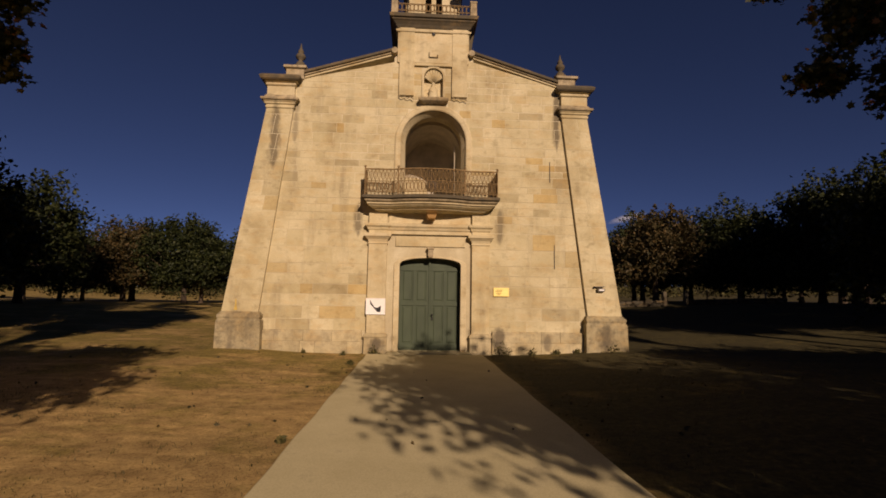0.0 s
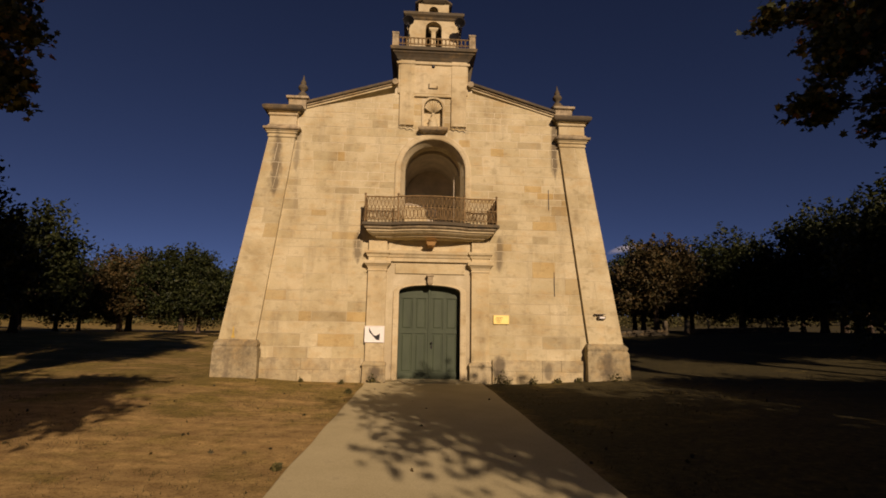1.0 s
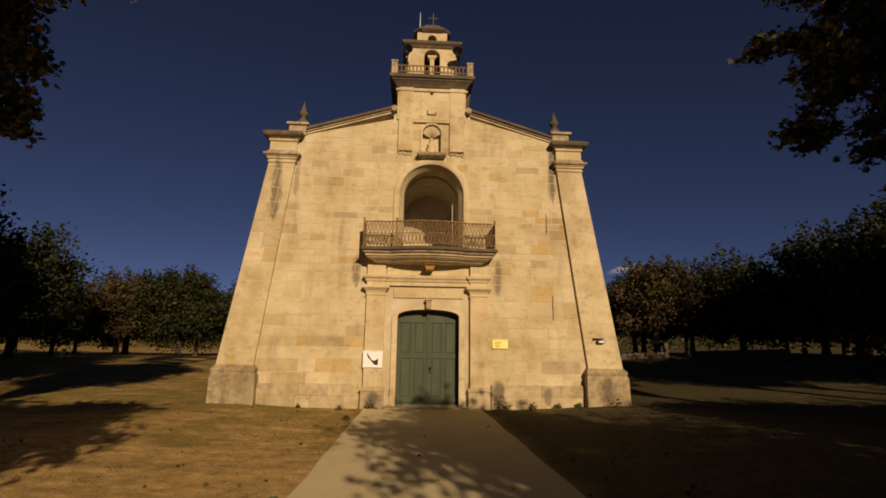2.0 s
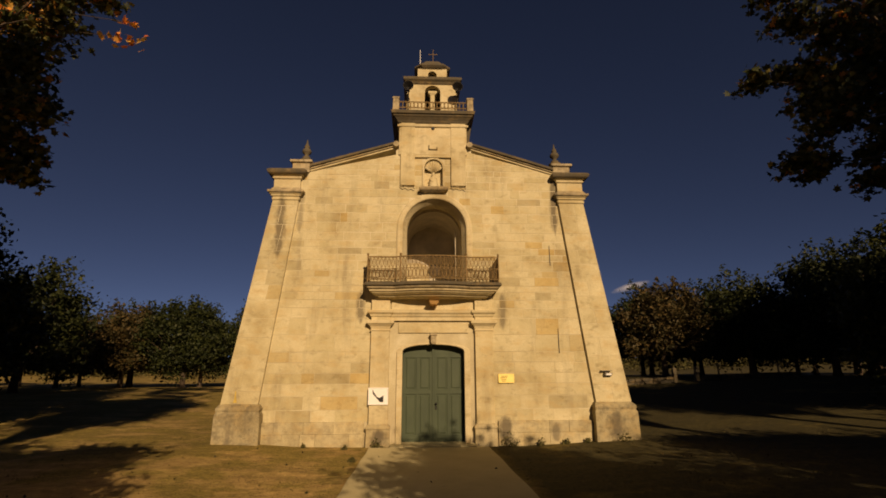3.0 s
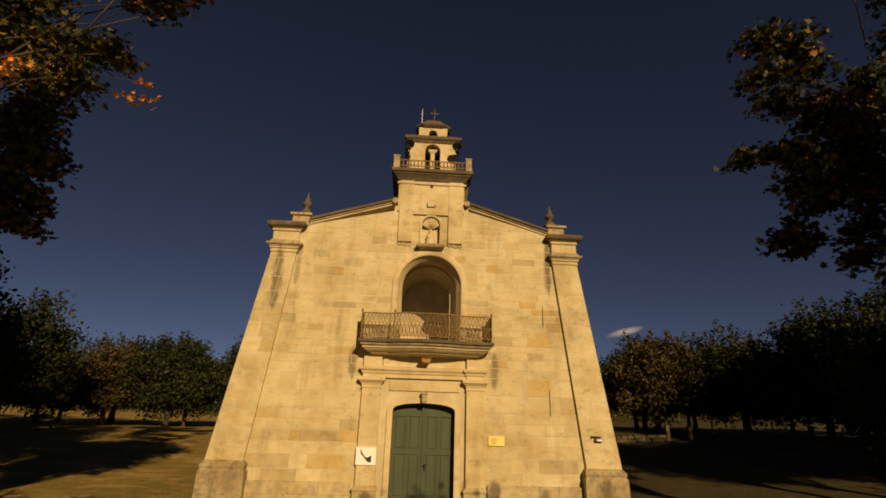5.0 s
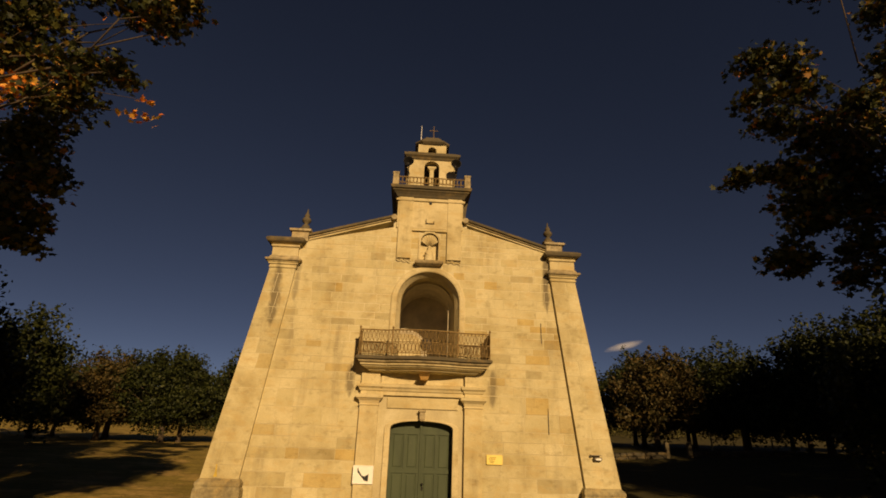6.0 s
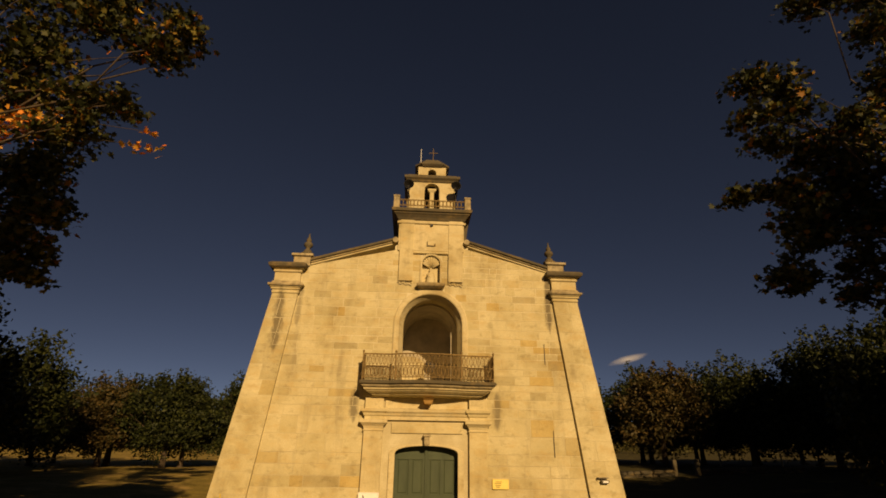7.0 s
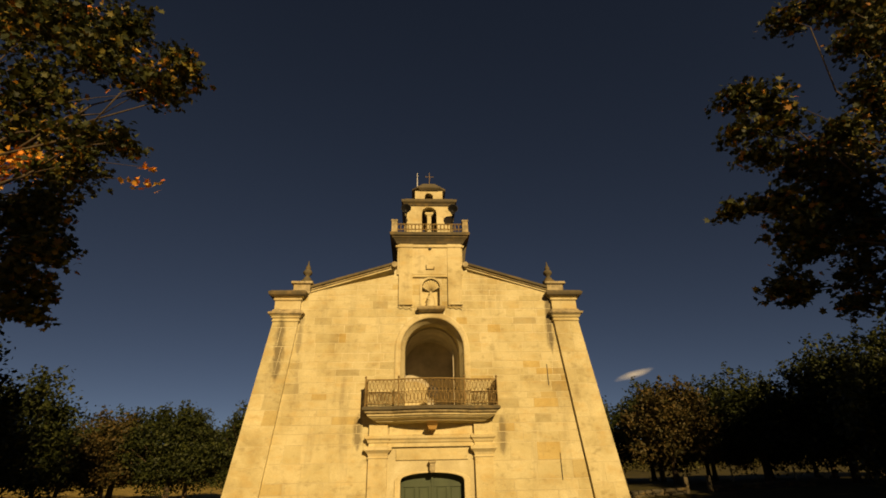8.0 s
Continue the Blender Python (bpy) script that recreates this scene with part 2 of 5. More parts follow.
LEAF_BROWN = leaf_material("browning_leaves", [(0.0, (0.035, 0.032, 0.012)), (0.6, (0.068, 0.050, 0.019)), (1.0, (0.12, 0.075, 0.026))])
BUSH = leaf_material("scrub_leaves", [(0.0, (0.05, 0.055, 0.018)), (1.0, (0.16, 0.13, 0.045))])
STRAW = leaf_material("dry_grass_blades", [(0.0, (0.05, 0.042, 0.012)), (0.6, (0.10, 0.08, 0.028)), (1.0, (0.15, 0.115, 0.045))])


# ---- mesh helpers ----
def box(bm, x0, x1, y0, y1, z0, z1):
    loft(bm, [(x0, x1, y0, y1, z0), (x0, x1, y0, y1, z1)])


def loft(bm, rings):
    """Rectangles (x0, x1, y0, y1, z) joined one above the other, closed at both ends."""
    rows = [[bm.verts.new(p) for p in ((a, c, z), (b, c, z), (b, d, z), (a, d, z))] for a, b, c, d, z in rings]
    for r, s in zip(rows, rows[1:]):
        for i in range(4):
            j = (i + 1) % 4
            bm.faces.new((r[i], r[j], s[j], s[i]))
    bm.faces.new(rows[0][::-1])
    bm.faces.new(rows[-1])


def moulding(bm, x0, x1, yf, yb, profile):
    """A moulded band round three sides: profile rows are (z, projection)."""
    loft(bm, [(x0 - o, x1 + o, yf - o, yb, z) for z, o in profile])


def prism(bm, poly, y0, y1):
    """An outline in x and z, counter-clockwise seen from the front, extruded from y0 back to y1."""
    f = [bm.verts.new((x, y0, z)) for x, z in poly]
    k = [bm.verts.new((x, y1, z)) for x, z in poly]
    bm.faces.new(f)
    bm.faces.new(k[::-1])
    n = len(poly)
    for i in range(n):
        j = (i + 1) % n
        bm.faces.new((f[j], f[i], k[i], k[j]))


def plan_loft(bm, plans):
    """Closed plan outlines [(x, y), ...] with their z, joined one above the other."""
    rows = [[bm.verts.new((x, y, z)) for x, y in plan] for plan, z in plans]
    n = len(rows[0])
    for r, s in zip(rows, rows[1:]):
        for i in range(n):
            j = (i + 1) % n
            bm.faces.new((r[i], r[j], s[j], s[i]))
    bm.faces.new(rows[0][::-1])
    bm.faces.new(rows[-1])


def pipe(bm, pts, r, seg=6):
    """One bent bar along the points."""
    pts = [Vector(p) for p in pts]
    rows = []
    for k, p in enumerate(pts):
        d = (pts[min(k + 1, len(pts) - 1)] - pts[max(k - 1, 0)]).normalized()
        q = d.to_track_quat("Z", "Y")
        rows.append([bm.verts.new(p + q @ Vector((r * math.cos(2 * math.pi * i / seg), r * math.sin(2 * math.pi * i / seg), 0))) for i in range(seg)])
    for a, b in zip(rows, rows[1:]):
        for i in range(seg):
            j = (i + 1) % seg
            bm.faces.new((a[i], a[j], b[j], b[i]))
    bm.faces.new(rows[0][::-1])
    bm.faces.new(rows[-1])


def lathe(bm, profile, seg=16, cx=0.0, cy=0.0, turn=0.0):
    """A turned solid: profile rows are (radius, z)."""
    plan_loft(bm, [([(cx + r * math.cos(turn + 2 * math.pi * i / seg), cy + r * math.sin(turn + 2 * math.pi * i / seg)) for i in range(seg)], z) for r, z in profile])


def tube(bm, a, b, r0, r1, seg=6):
    a, b = Vector(a), Vector(b)
    q = (b - a).to_track_quat("Z", "Y")
    rows = []
    for p, r in ((a, r0), (b, r1)):
        rows.append([bm.verts.new(p + q @ Vector((r * math.cos(2 * math.pi * i / seg), r * math.sin(2 * math.pi * i / seg), 0))) for i in range(seg)])
    for i in range(seg):
        j = (i + 1) % seg
        bm.faces.new((rows[0][i], rows[0][j], rows[1][j], rows[1][i]))
    bm.faces.new(rows[0][::-1])
    bm.faces.new(rows[1])


def arc(cx, cz, rx, rz, a0, a1, n):
    return [(cx + rx * math.cos(radians(a0 + (a1 - a0) * i / n)), cz + rz * math.sin(radians(a0 + (a1 - a0) * i / n))) for i in range(n + 1)]


def finish(bm, name, smooth=False):
    bmesh.ops.recalc_face_normals(bm, faces=bm.faces[:])
    me = bpy.data.meshes.new(name)
    bm.to_mesh(me)
    bm.free()
    if smooth:
        for p in me.polygons:
            p.use_smooth = True
    return me


def part(name, bm, material, parent=None, label="", smooth=False, kind="", worn=0.0):
    if worn:
        bmesh.ops.recalc_face_normals(bm, faces=bm.faces[:])
        bmesh.ops.bevel(bm, geom=bm.edges[:], offset=worn, segments=1, affect="EDGES", profile=0.5, clamp_overlap=True)
    me = finish(bm, name, smooth)
    me.materials.append(material)
    ob = new(name, me)
    ob.parent = parent
    return tagged(ob, label, "", "", kind)


def thing(name, label, category, group="", kind="", at=(0, 0, 0)):
    ob = new(name)
    ob.location = at
    return tagged(ob, label, category, group, kind)


def clip(poly, region):
    """The part of an outline that lies inside a convex counter-clockwise region."""
    for (ax, az), (bx, bz) in zip(region, region[1:] + region[:1]):
        out = []
        side = [(bx - ax) * (z - az) - (bz - az) * (x - ax) for x, z in poly]
        for i, p in enumerate(poly):
            j = (i + 1) % len(poly)
            q = poly[j]
            if side[i] >= 0:
                out.append(p)
            if side[i] * side[j] < 0:
                k = side[i] / (side[i] - side[j])
                out.append((p[0] + k * (q[0] - p[0]), p[1] + k * (q[1] - p[1])))
        poly = out
        if len(poly) < 3:
            return []
    return poly


def step(a, b, v):
    k = min(1.0, max(0.0, (v - a) / (b - a)))
    return k * k * (3 - 2 * k)


# ---- ground ----
def ground_z(x, y):
    far = math.hypot(x, y + 6)
    side = 0.14 * step(2.2, 6.0, abs(x))
    hill = (5.0 if x > 0 else 3.0) * step(58, 170, far) * step(6, 30, abs(x))
    return hill + side + (1.5 if x > 0 else 0.75) * step(9, 34, far) * step(2, 9, abs(x)) + 0.02 * noise.noise(Vector((x * 0.7, y * 0.7, 0))) * step(1.7, 2.6, abs(x))


def build_ground():
    def axis(near, fine, reach):
        v, s = [], fine
        p = 0.0
        while p < reach:
            v.append(p)
            if p > near:
                s *= 1.25
            p += s
        v.append(reach)
        return [-q for q in v[:0:-1]] + v
    xs, ys = axis(16, 0.32, 900), axis(18, 0.32, 900)
    bm = bmesh.new()
    rows = [[bm.verts.new((x, y, ground_z(x, y))) for x in xs] for y in ys]
    for r, s in zip(rows, rows[1:]):
        for i in range(len(xs) - 1):
            bm.faces.new((r[i], r[i + 1], s[i + 1], s[i]))
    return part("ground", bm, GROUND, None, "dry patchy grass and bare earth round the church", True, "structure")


build_ground()
tagged(bpy.data.objects["ground"], category="ground")


def build_path():
    bm = bmesh.new()
    for k in range(59):                                   # one long pour with slightly wavering edges
        y0, y1 = -30 + 0.5 * k, -30 + 0.5 * (k + 1)
        if k == 58:
            y1 = -0.62
        a0, a1 = -1.66 + 0.012 * math.sin(3.1 * y0), -1.66 + 0.012 * math.sin(3.1 * y1)
        b0, b1 = 1.47 + 0.012 * math.sin(2.3 * y0 + 1), 1.47 + 0.012 * math.sin(2.3 * y1 + 1)
        v = [bm.verts.new(p) for p in ((a0, y0, -0.1), (a0, y0, 0.045), (a0 + 0.015, y0, 0.055), (b0 - 0.015, y0, 0.055), (b0, y0, 0.045), (b0, y0, -0.1),
                                       (a1, y1, -0.1), (a1, y1, 0.045), (a1 + 0.015, y1, 0.055), (b1 - 0.015, y1, 0.055), (b1, y1, 0.045), (b1, y1, -0.1))]
        for i in range(5):
            bm.faces.new((v[i], v[i + 6], v[i + 7], v[i + 1]))
    bmesh.ops.remove_doubles(bm, verts=bm.verts[:], dist=0.0005)
    return tagged(part("path", bm, CONCRETE, None, "pale worn concrete path leading to the church door", kind="structure"), category="path")


build_path()

# ---- church ----
church = thing("church", "small golden sandstone church with a central bell tower", "church")
CX = -0.08                      # middle of the front, which narrows upwards to fit the camera's view
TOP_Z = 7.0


# half widths at height z, tapered to match the view from the camera
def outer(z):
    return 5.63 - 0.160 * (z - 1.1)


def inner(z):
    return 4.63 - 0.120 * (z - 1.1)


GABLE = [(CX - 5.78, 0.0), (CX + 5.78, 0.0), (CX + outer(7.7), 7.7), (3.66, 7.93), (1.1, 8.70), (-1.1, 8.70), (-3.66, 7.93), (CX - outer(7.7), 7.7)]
WIN, WIN_SPRING, WIN_SILL = 1.0, 6.12, 4.30
WX = 0.05
DOOR, DOOR_SPRING, DOOR_RISE = 0.87, 2.50, 0.20


def door_arc(n=14, r=DOOR, rise=DOOR_RISE, z=DOOR_SPRING):
    """The flat arch over the door, from its right end to its left."""
    return [(0.02 + r * math.cos(math.pi * i / n), z + rise * math.sin(math.pi * i / n) ** 0.85) for i in range(n + 1)]


def front_wall():
    bm = bmesh.new()
    t = 0.95
    x0, x1 = -1.15, 1.2
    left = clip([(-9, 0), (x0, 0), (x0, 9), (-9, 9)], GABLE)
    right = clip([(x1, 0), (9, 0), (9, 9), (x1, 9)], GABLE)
    prism(bm, left, 0, t)
    prism(bm, right, 0, t)
    da = door_arc()
    prism(bm, [(x0, 0), (da[-1][0], 0)] + da[::-1] + [(da[0][0], 0), (x1, 0), (x1, WIN_SILL), (x0, WIN_SILL)], 0, t)
    wa = arc(WX, WIN_SPRING, WIN, WIN, 180, 0, 20)
    prism(bm, [(x0, WIN_SILL), (WX - WIN, WIN_SILL)] + wa + [(WX + WIN, WIN_SILL), (x1, WIN_SILL), (x1, 7.34), (x0, 7.34)], 0, t)
    # round the statue niche
    na = arc(0.02, 8.08, 0.28, 0.28, 180, 0, 12)
    prism(bm, [(x0, 7.34), (-0.26, 7.34)] + na + [(0.30, 7.34), (x1, 7.34), (x1, 8.70), (x0, 8.70)], 0, 0.42)
    return part("front_wall", bm, MORTAR, church, "golden sandstone front wall of coursed ashlar")


wall = front_wall()


def simple(name, boxes, material, parent, label="", worn=0.008):
    bm = bmesh.new()
    for b in boxes:
        box(bm, *b)
    return part(name, bm, material, parent, label, worn=worn)


def corner_pilasters():
    for s in (-1, 1):
        bm = bmesh.new()
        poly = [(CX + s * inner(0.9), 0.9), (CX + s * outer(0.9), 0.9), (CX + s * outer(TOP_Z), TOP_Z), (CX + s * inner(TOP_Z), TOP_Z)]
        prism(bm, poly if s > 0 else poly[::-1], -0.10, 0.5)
        p = part("pilaster", bm, MORTAR, church, "sandstone corner pilaster, stained dark near the top")
        # plinth
        xa, xb = sorted((CX + s * 4.54, CX + s * 5.66))
        bm = bmesh.new()
        loft(bm, [(xa - 0.04, xb + 0.06, -0.34, 0.9, -0.1), (xa - 0.03, xb + 0.04, -0.32, 0.9, 0.86), (xa, xb, -0.28, 0.9, 0.93), (xa - 0.02, xb + 0.02, -0.30, 0.9, 0.97),
                  (xa - 0.02, xb + 0.02, -0.30, 0.9, 1.03), (xa + 0.04, xb - 0.06, -0.18, 0.9, 1.12)])
        part("plinth", bm, BASE, church, "lichen-stained stone plinth", worn=0.012)
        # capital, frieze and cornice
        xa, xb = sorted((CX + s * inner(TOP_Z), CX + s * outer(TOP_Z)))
        bm = bmesh.new()
        moulding(bm, xa, xb, -0.105, 0.9, [(6.93, 0.0), (6.95, 0.03), (6.99, 0.035), (7.01, 0.015), (7.04, 0.02), (7.06, 0.06), (7.10, 0.06), (7.12, 0.09), (7.15, 0.10)])
        part("capital", bm, TRIM, church, worn=0.005)
        # shade under the capital's edge is put into a darker stone
        bm = bmesh.new()
        moulding(bm, xa, xb, -0.105, 0.9, [(7.152, 0.14), (7.19, 0.155), (7.22, 0.15), (7.24, 0.08), (7.33, 0.03)])
        part("capital_edge", bm, MID, church, "darker top of the capital, with underside shade in its colour", worn=0.006)
        bm = bmesh.new()
        box(bm, xa - 0.01, xb + 0.01, -0.115, 0.9, 7.30, 7.62)
        part("frieze", bm, TRIM, church, worn=0.006)
        bm = bmesh.new()
        moulding(bm, xa, xb, -0.115, 0.95, [(7.60, 0.02), (7.62, 0.045), (7.65, 0.05), (7.67, 0.03), (7.69, 0.04), (7.72, 0.10)])
        part("cornice", bm, TRIM, church, "moulded stone cornice", worn=0.005)
        # dark top edge; the shade below it is in the same colour
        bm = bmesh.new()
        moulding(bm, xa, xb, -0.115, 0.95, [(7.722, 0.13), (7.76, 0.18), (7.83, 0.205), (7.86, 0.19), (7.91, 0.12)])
        part("cornice_edge", bm, WEATHERED_SHADED, church, "blackened top of the cornice, with underside shade in its colour", worn=0.006)
        # pedestal with a turned finial
        fx = s * 4.02
        bm = bmesh.new()
        loft(bm, [(fx - 0.26, fx + 0.26, -0.06, 0.46, 7.86), (fx - 0.26, fx + 0.26, -0.06, 0.46, 8.15), (fx - 0.33, fx + 0.33, -0.13, 0.53, 8.18), (fx - 0.33, fx + 0.33, -0.13, 0.53, 8.25),
                  (fx - 0.16, fx + 0.16, 0.04, 0.36, 8.30)])
        part("pedestal", bm, MID, church, worn=0.008)
        bm = bmesh.new()
        lathe(bm, [(0.20, 8.28), (0.20, 8.36), (0.13, 8.39), (0.12, 8.46), (0.07, 8.50), (0.06, 8.54), (0.13, 8.60), (0.15, 8.66), (0.11, 8.73), (0.06, 8.76), (0.09, 8.80), (0.07, 8.85), (0.035, 8.92), (0.012, 9.06)],
              12, fx + (0.08 if s < 0 else -0.12), 0.2)
        part("finial", bm, WEATHERED_SHADED, church, "weathered turned stone finial", True)


corner_pilasters()


def gable_copings():
    for s in (-1, 1):
        x0, z0, x1, z1 = 3.74, 7.90, 1.10, 8.72
        for lo, hi, y, stuff in ((0.0, 0.06, -0.05, TRIM), (0.06, 0.11, -0.10, MID), (0.11, 0.19, -0.16, WEATHERED_SHADED)):
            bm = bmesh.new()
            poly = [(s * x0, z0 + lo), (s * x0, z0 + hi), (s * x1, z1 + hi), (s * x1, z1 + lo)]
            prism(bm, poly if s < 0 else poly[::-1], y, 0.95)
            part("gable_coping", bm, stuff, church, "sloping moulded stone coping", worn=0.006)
        bm = bmesh.new()
        xa = s * 1.14
        prism(bm, arc(xa, 8.81, 0.095, 0.095, 0, 330, 11), -0.18, 0.9)
        part("coping_scroll", bm, MID, church, worn=0.008)


gable_copings()


def wall_base():
    rng = random.Random(9)
    for xa, xb in ((CX - 4.60, -1.86), (1.80, CX + 4.55)):
        for z0, z1 in ((-0.1, 0.33), (0.333, 0.64)):
            x = xa
            while x < xb - 0.02:
                w = rng.uniform(0.4, 0.95)
                if xb - x - w < 0.3:
                    w = xb - x
                y = -0.085 - rng.uniform(0, 0.02)
                bm = bmesh.new()
                loft(bm, [(x + 0.002, x + w - 0.002, y, 0.1, z0), (x + 0.002, x + w - 0.002, y, 0.1, z1 - 0.03), (x + 0.004, x + w - 0.004, y + (0.035 if z1 > 0.5 else 0.004), 0.1, z1)])
                part("base_stone", bm, COURSE, church, worn=0.004)
                x += w


wall_base()


def doorway():
    bm = bmesh.new()
    da, db = door_arc(), door_arc(14, 1.03, 0.24, 2.50)
    prism(bm, [(da[-1][0], 0.0)] + da[::-1] + [(da[0][0], 0), (1.05, 0.0)] + db + [(-1.01, 0.0)], -0.05, 0.3)
    part("door_frame", bm, TRIM, church, "dressed stone surround with a flat arch", worn=0.008)
    for s in (-1, 1):
        xa, xb = (-1.74, -1.22) if s < 0 else (1.20, 1.70)
        bm = bmesh.new()
        box(bm, xa, xb, -0.13, 0.3, 0.5, 3.16)
        part("door_pilaster", bm, TRIM, church, "plain dressed stone pilaster beside the door", worn=0.008)
        bm = bmesh.new()
        loft(bm, [(xa - 0.06, xb + 0.06, -0.20, 0.3, -0.1), (xa - 0.05, xb + 0.05, -0.19, 0.3, 0.44), (xa - 0.07, xb + 0.07, -0.21, 0.3, 0.47), (xa - 0.07, xb + 0.07, -0.21, 0.3, 0.52), (xa, xb, -0.14, 0.3, 0.58)])
        part("pilaster_base", bm, COURSE, church, worn=0.008)
        bm = bmesh.new()
        moulding(bm, xa, xb, -0.13, 0.3, [(3.06, 0.0), (3.08, 0.02), (3.10, 0.025), (3.12, 0.0), (3.20, 0.03), (3.26, 0.09), (3.28, 0.12), (3.36, 0.12), (3.38, 0.0)])
        part("pilaster_capital", bm, TRIM, church, worn=0.005)
        bm = bmesh.new()
        moulding(bm, xa, xb, -0.14, 0.3, [(3.37, 0.0), (3.46, 0.0), (3.48, 0.03), (3.54, 0.05), (3.58, 0.10), (3.64, 0.11), (3.66, 0.0), (4.06, 0.0)])
        part("entablature_block", bm, TRIM, church, worn=0.005)
    bm = bmesh.new()
    moulding(bm, -1.24, 1.22, -0.11, 0.3, [(3.36, -0.02), (3.46, -0.02), (3.48, 0.01), (3.54, 0.03), (3.58, 0.07), (3.64, 0.08), (3.66, 0.0), (3.70, -0.06), (4.06, -0.06)])
    part("entablature", bm, TRIM, church, "moulded stone entablature over the door", worn=0.005)
    simple("lintel_panel", [(-0.98, 1.02, -0.045, 0.2, 3.02, 3.30)], TRIM, church)
    bm = bmesh.new()
    loft(bm, [(-0.035, 0.075, -0.17, 0.2, 2.70), (-0.06, 0.10, -0.2, 0.2, 2.76), (-0.05, 0.09, -0.19, 0.2, 2.92), (-0.08, 0.12, -0.22, 0.2, 2.95), (-0.08, 0.12, -0.22, 0.2, 2.99), (-0.04, 0.08, -0.1, 0.2, 3.01)])
    part("keystone", bm, MID, church, "small carved keystone bracket", worn=0.006)
    bm = bmesh.new()
    loft(bm, [(-0.08, 0.12, -0.46, 0.2, 3.78), (-0.12, 0.16, -0.52, 0.2, 3.88), (-0.13, 0.17, -0.62, 0.2, 3.93)])
    part("console", bm, stone_orange, church, "orange stone bracket under the balcony", worn=0.008)
    simple("doorstep", [(-1.15, 1.18, -0.60, 0.4, -0.1, 0.075)], CONCRETE, church, "worn stone doorstep", 0.015)


stone_orange = stone_material("orange_stone", [(0.0, (0.55, 0.33, 0.14)), (1.0, (0.5, 0.3, 0.12))], 0.2)
doorway()


def double_door():
    door = new("door")
    door.parent = church
    tagged(door, "faded green panelled wooden double door, closed")
    y = 0.27
    da = door_arc(14, DOOR + 0.02, DOOR_RISE, DOOR_SPRING + 0.01)
    for s in (-1, 1):
        bm = bmesh.new()
        half = [p for p in da if (p[0] - 0.02) * s >= -1e-6]
        xi = 0.02 + s * 0.006
        half = sorted(half, key=lambda p: p[0])
        pts = [(max(p[0], xi) if s > 0 else min(p[0], xi), p[1]) for p in half]
        poly = [(pts[0][0], 0.08), (pts[-1][0], 0.08)] + pts[::-1]
        prism(bm, poly, y, y + 0.05)
        leaf = part("door_leaf", bm, DOOR_GREEN, door)
        # stiles, rails and raised panels
        xe = 0.02 + s * DOOR
        xm = (xi + xe) / 2
        frames = []
        for xc in (xi + s * 0.05, xm, xe - s * 0.04):
            frames.append((xc - 0.045, xc + 0.045, y - 0.022, y + 0.01, 0.09, 2.46))
        for zc in (0.20, 1.40, 2.40):
            a, b = sorted((xi + s * 0.004, xe))
            frames.append((a, b, y - 0.027, y + 0.01, zc - 0.06, zc + 0.06))
        for f in frames:
            simple("door_rail", [f], DOOR_GREEN, door, "", 0.006)
        for xa, xb in ((xi + s * 0.11, xm - s * 0.065), (xm + s * 0.065, xe - s * 0.10)):
            a, b = sorted((xa, xb))
            for z0, z1 in ((0.29, 1.31), (1.49, 2.33)):
                bm = bmesh.new()
                prism_panel(bm, a, b, z0, z1, y)
                part("door_panel", bm, DOOR_GREEN, door)
    simple("astragal", [(-0.012, 0.052, y - 0.045, y, 0.09, 2.68)], DOOR_GREEN, door, "", 0.008)
    bm = bmesh.new()
    lathe(bm, [(0.03, 0.0), (0.03, 0.012), (0.012, 0.016), (0.012, 0.04), (0.028, 0.05), (0.03, 0.065), (0.015, 0.075)], 12)
    knob = part("door_knob", bm, DARK, door, "dark iron knob", True)
    knob.matrix_local = pose(0.10, y - 0.022, 1.08, 90, 0, 0)
    simple("lock_plate", [(0.075, 0.125, y - 0.03, y, 0.92, 1.02)], DARK, door)


def prism_panel(bm, a, b, z0, z1, y):
    e = 0.03
    rows = [[(a, y + 0.004, z0), (b, y + 0.004, z0), (b, y + 0.004, z1), (a, y + 0.004, z1)],
            [(a + e, y - 0.014, z0 + e), (b - e, y - 0.014, z0 + e), (b - e, y - 0.014, z1 - e), (a + e, y - 0.014, z1 - e)]]
    v = [[bm.verts.new(p) for p in r] for r in rows]
    for i in range(4):
        j = (i + 1) % 4
        bm.faces.new((v[0][i], v[0][j], v[1][j], v[1][i]))
    bm.faces.new(v[1])


double_door()


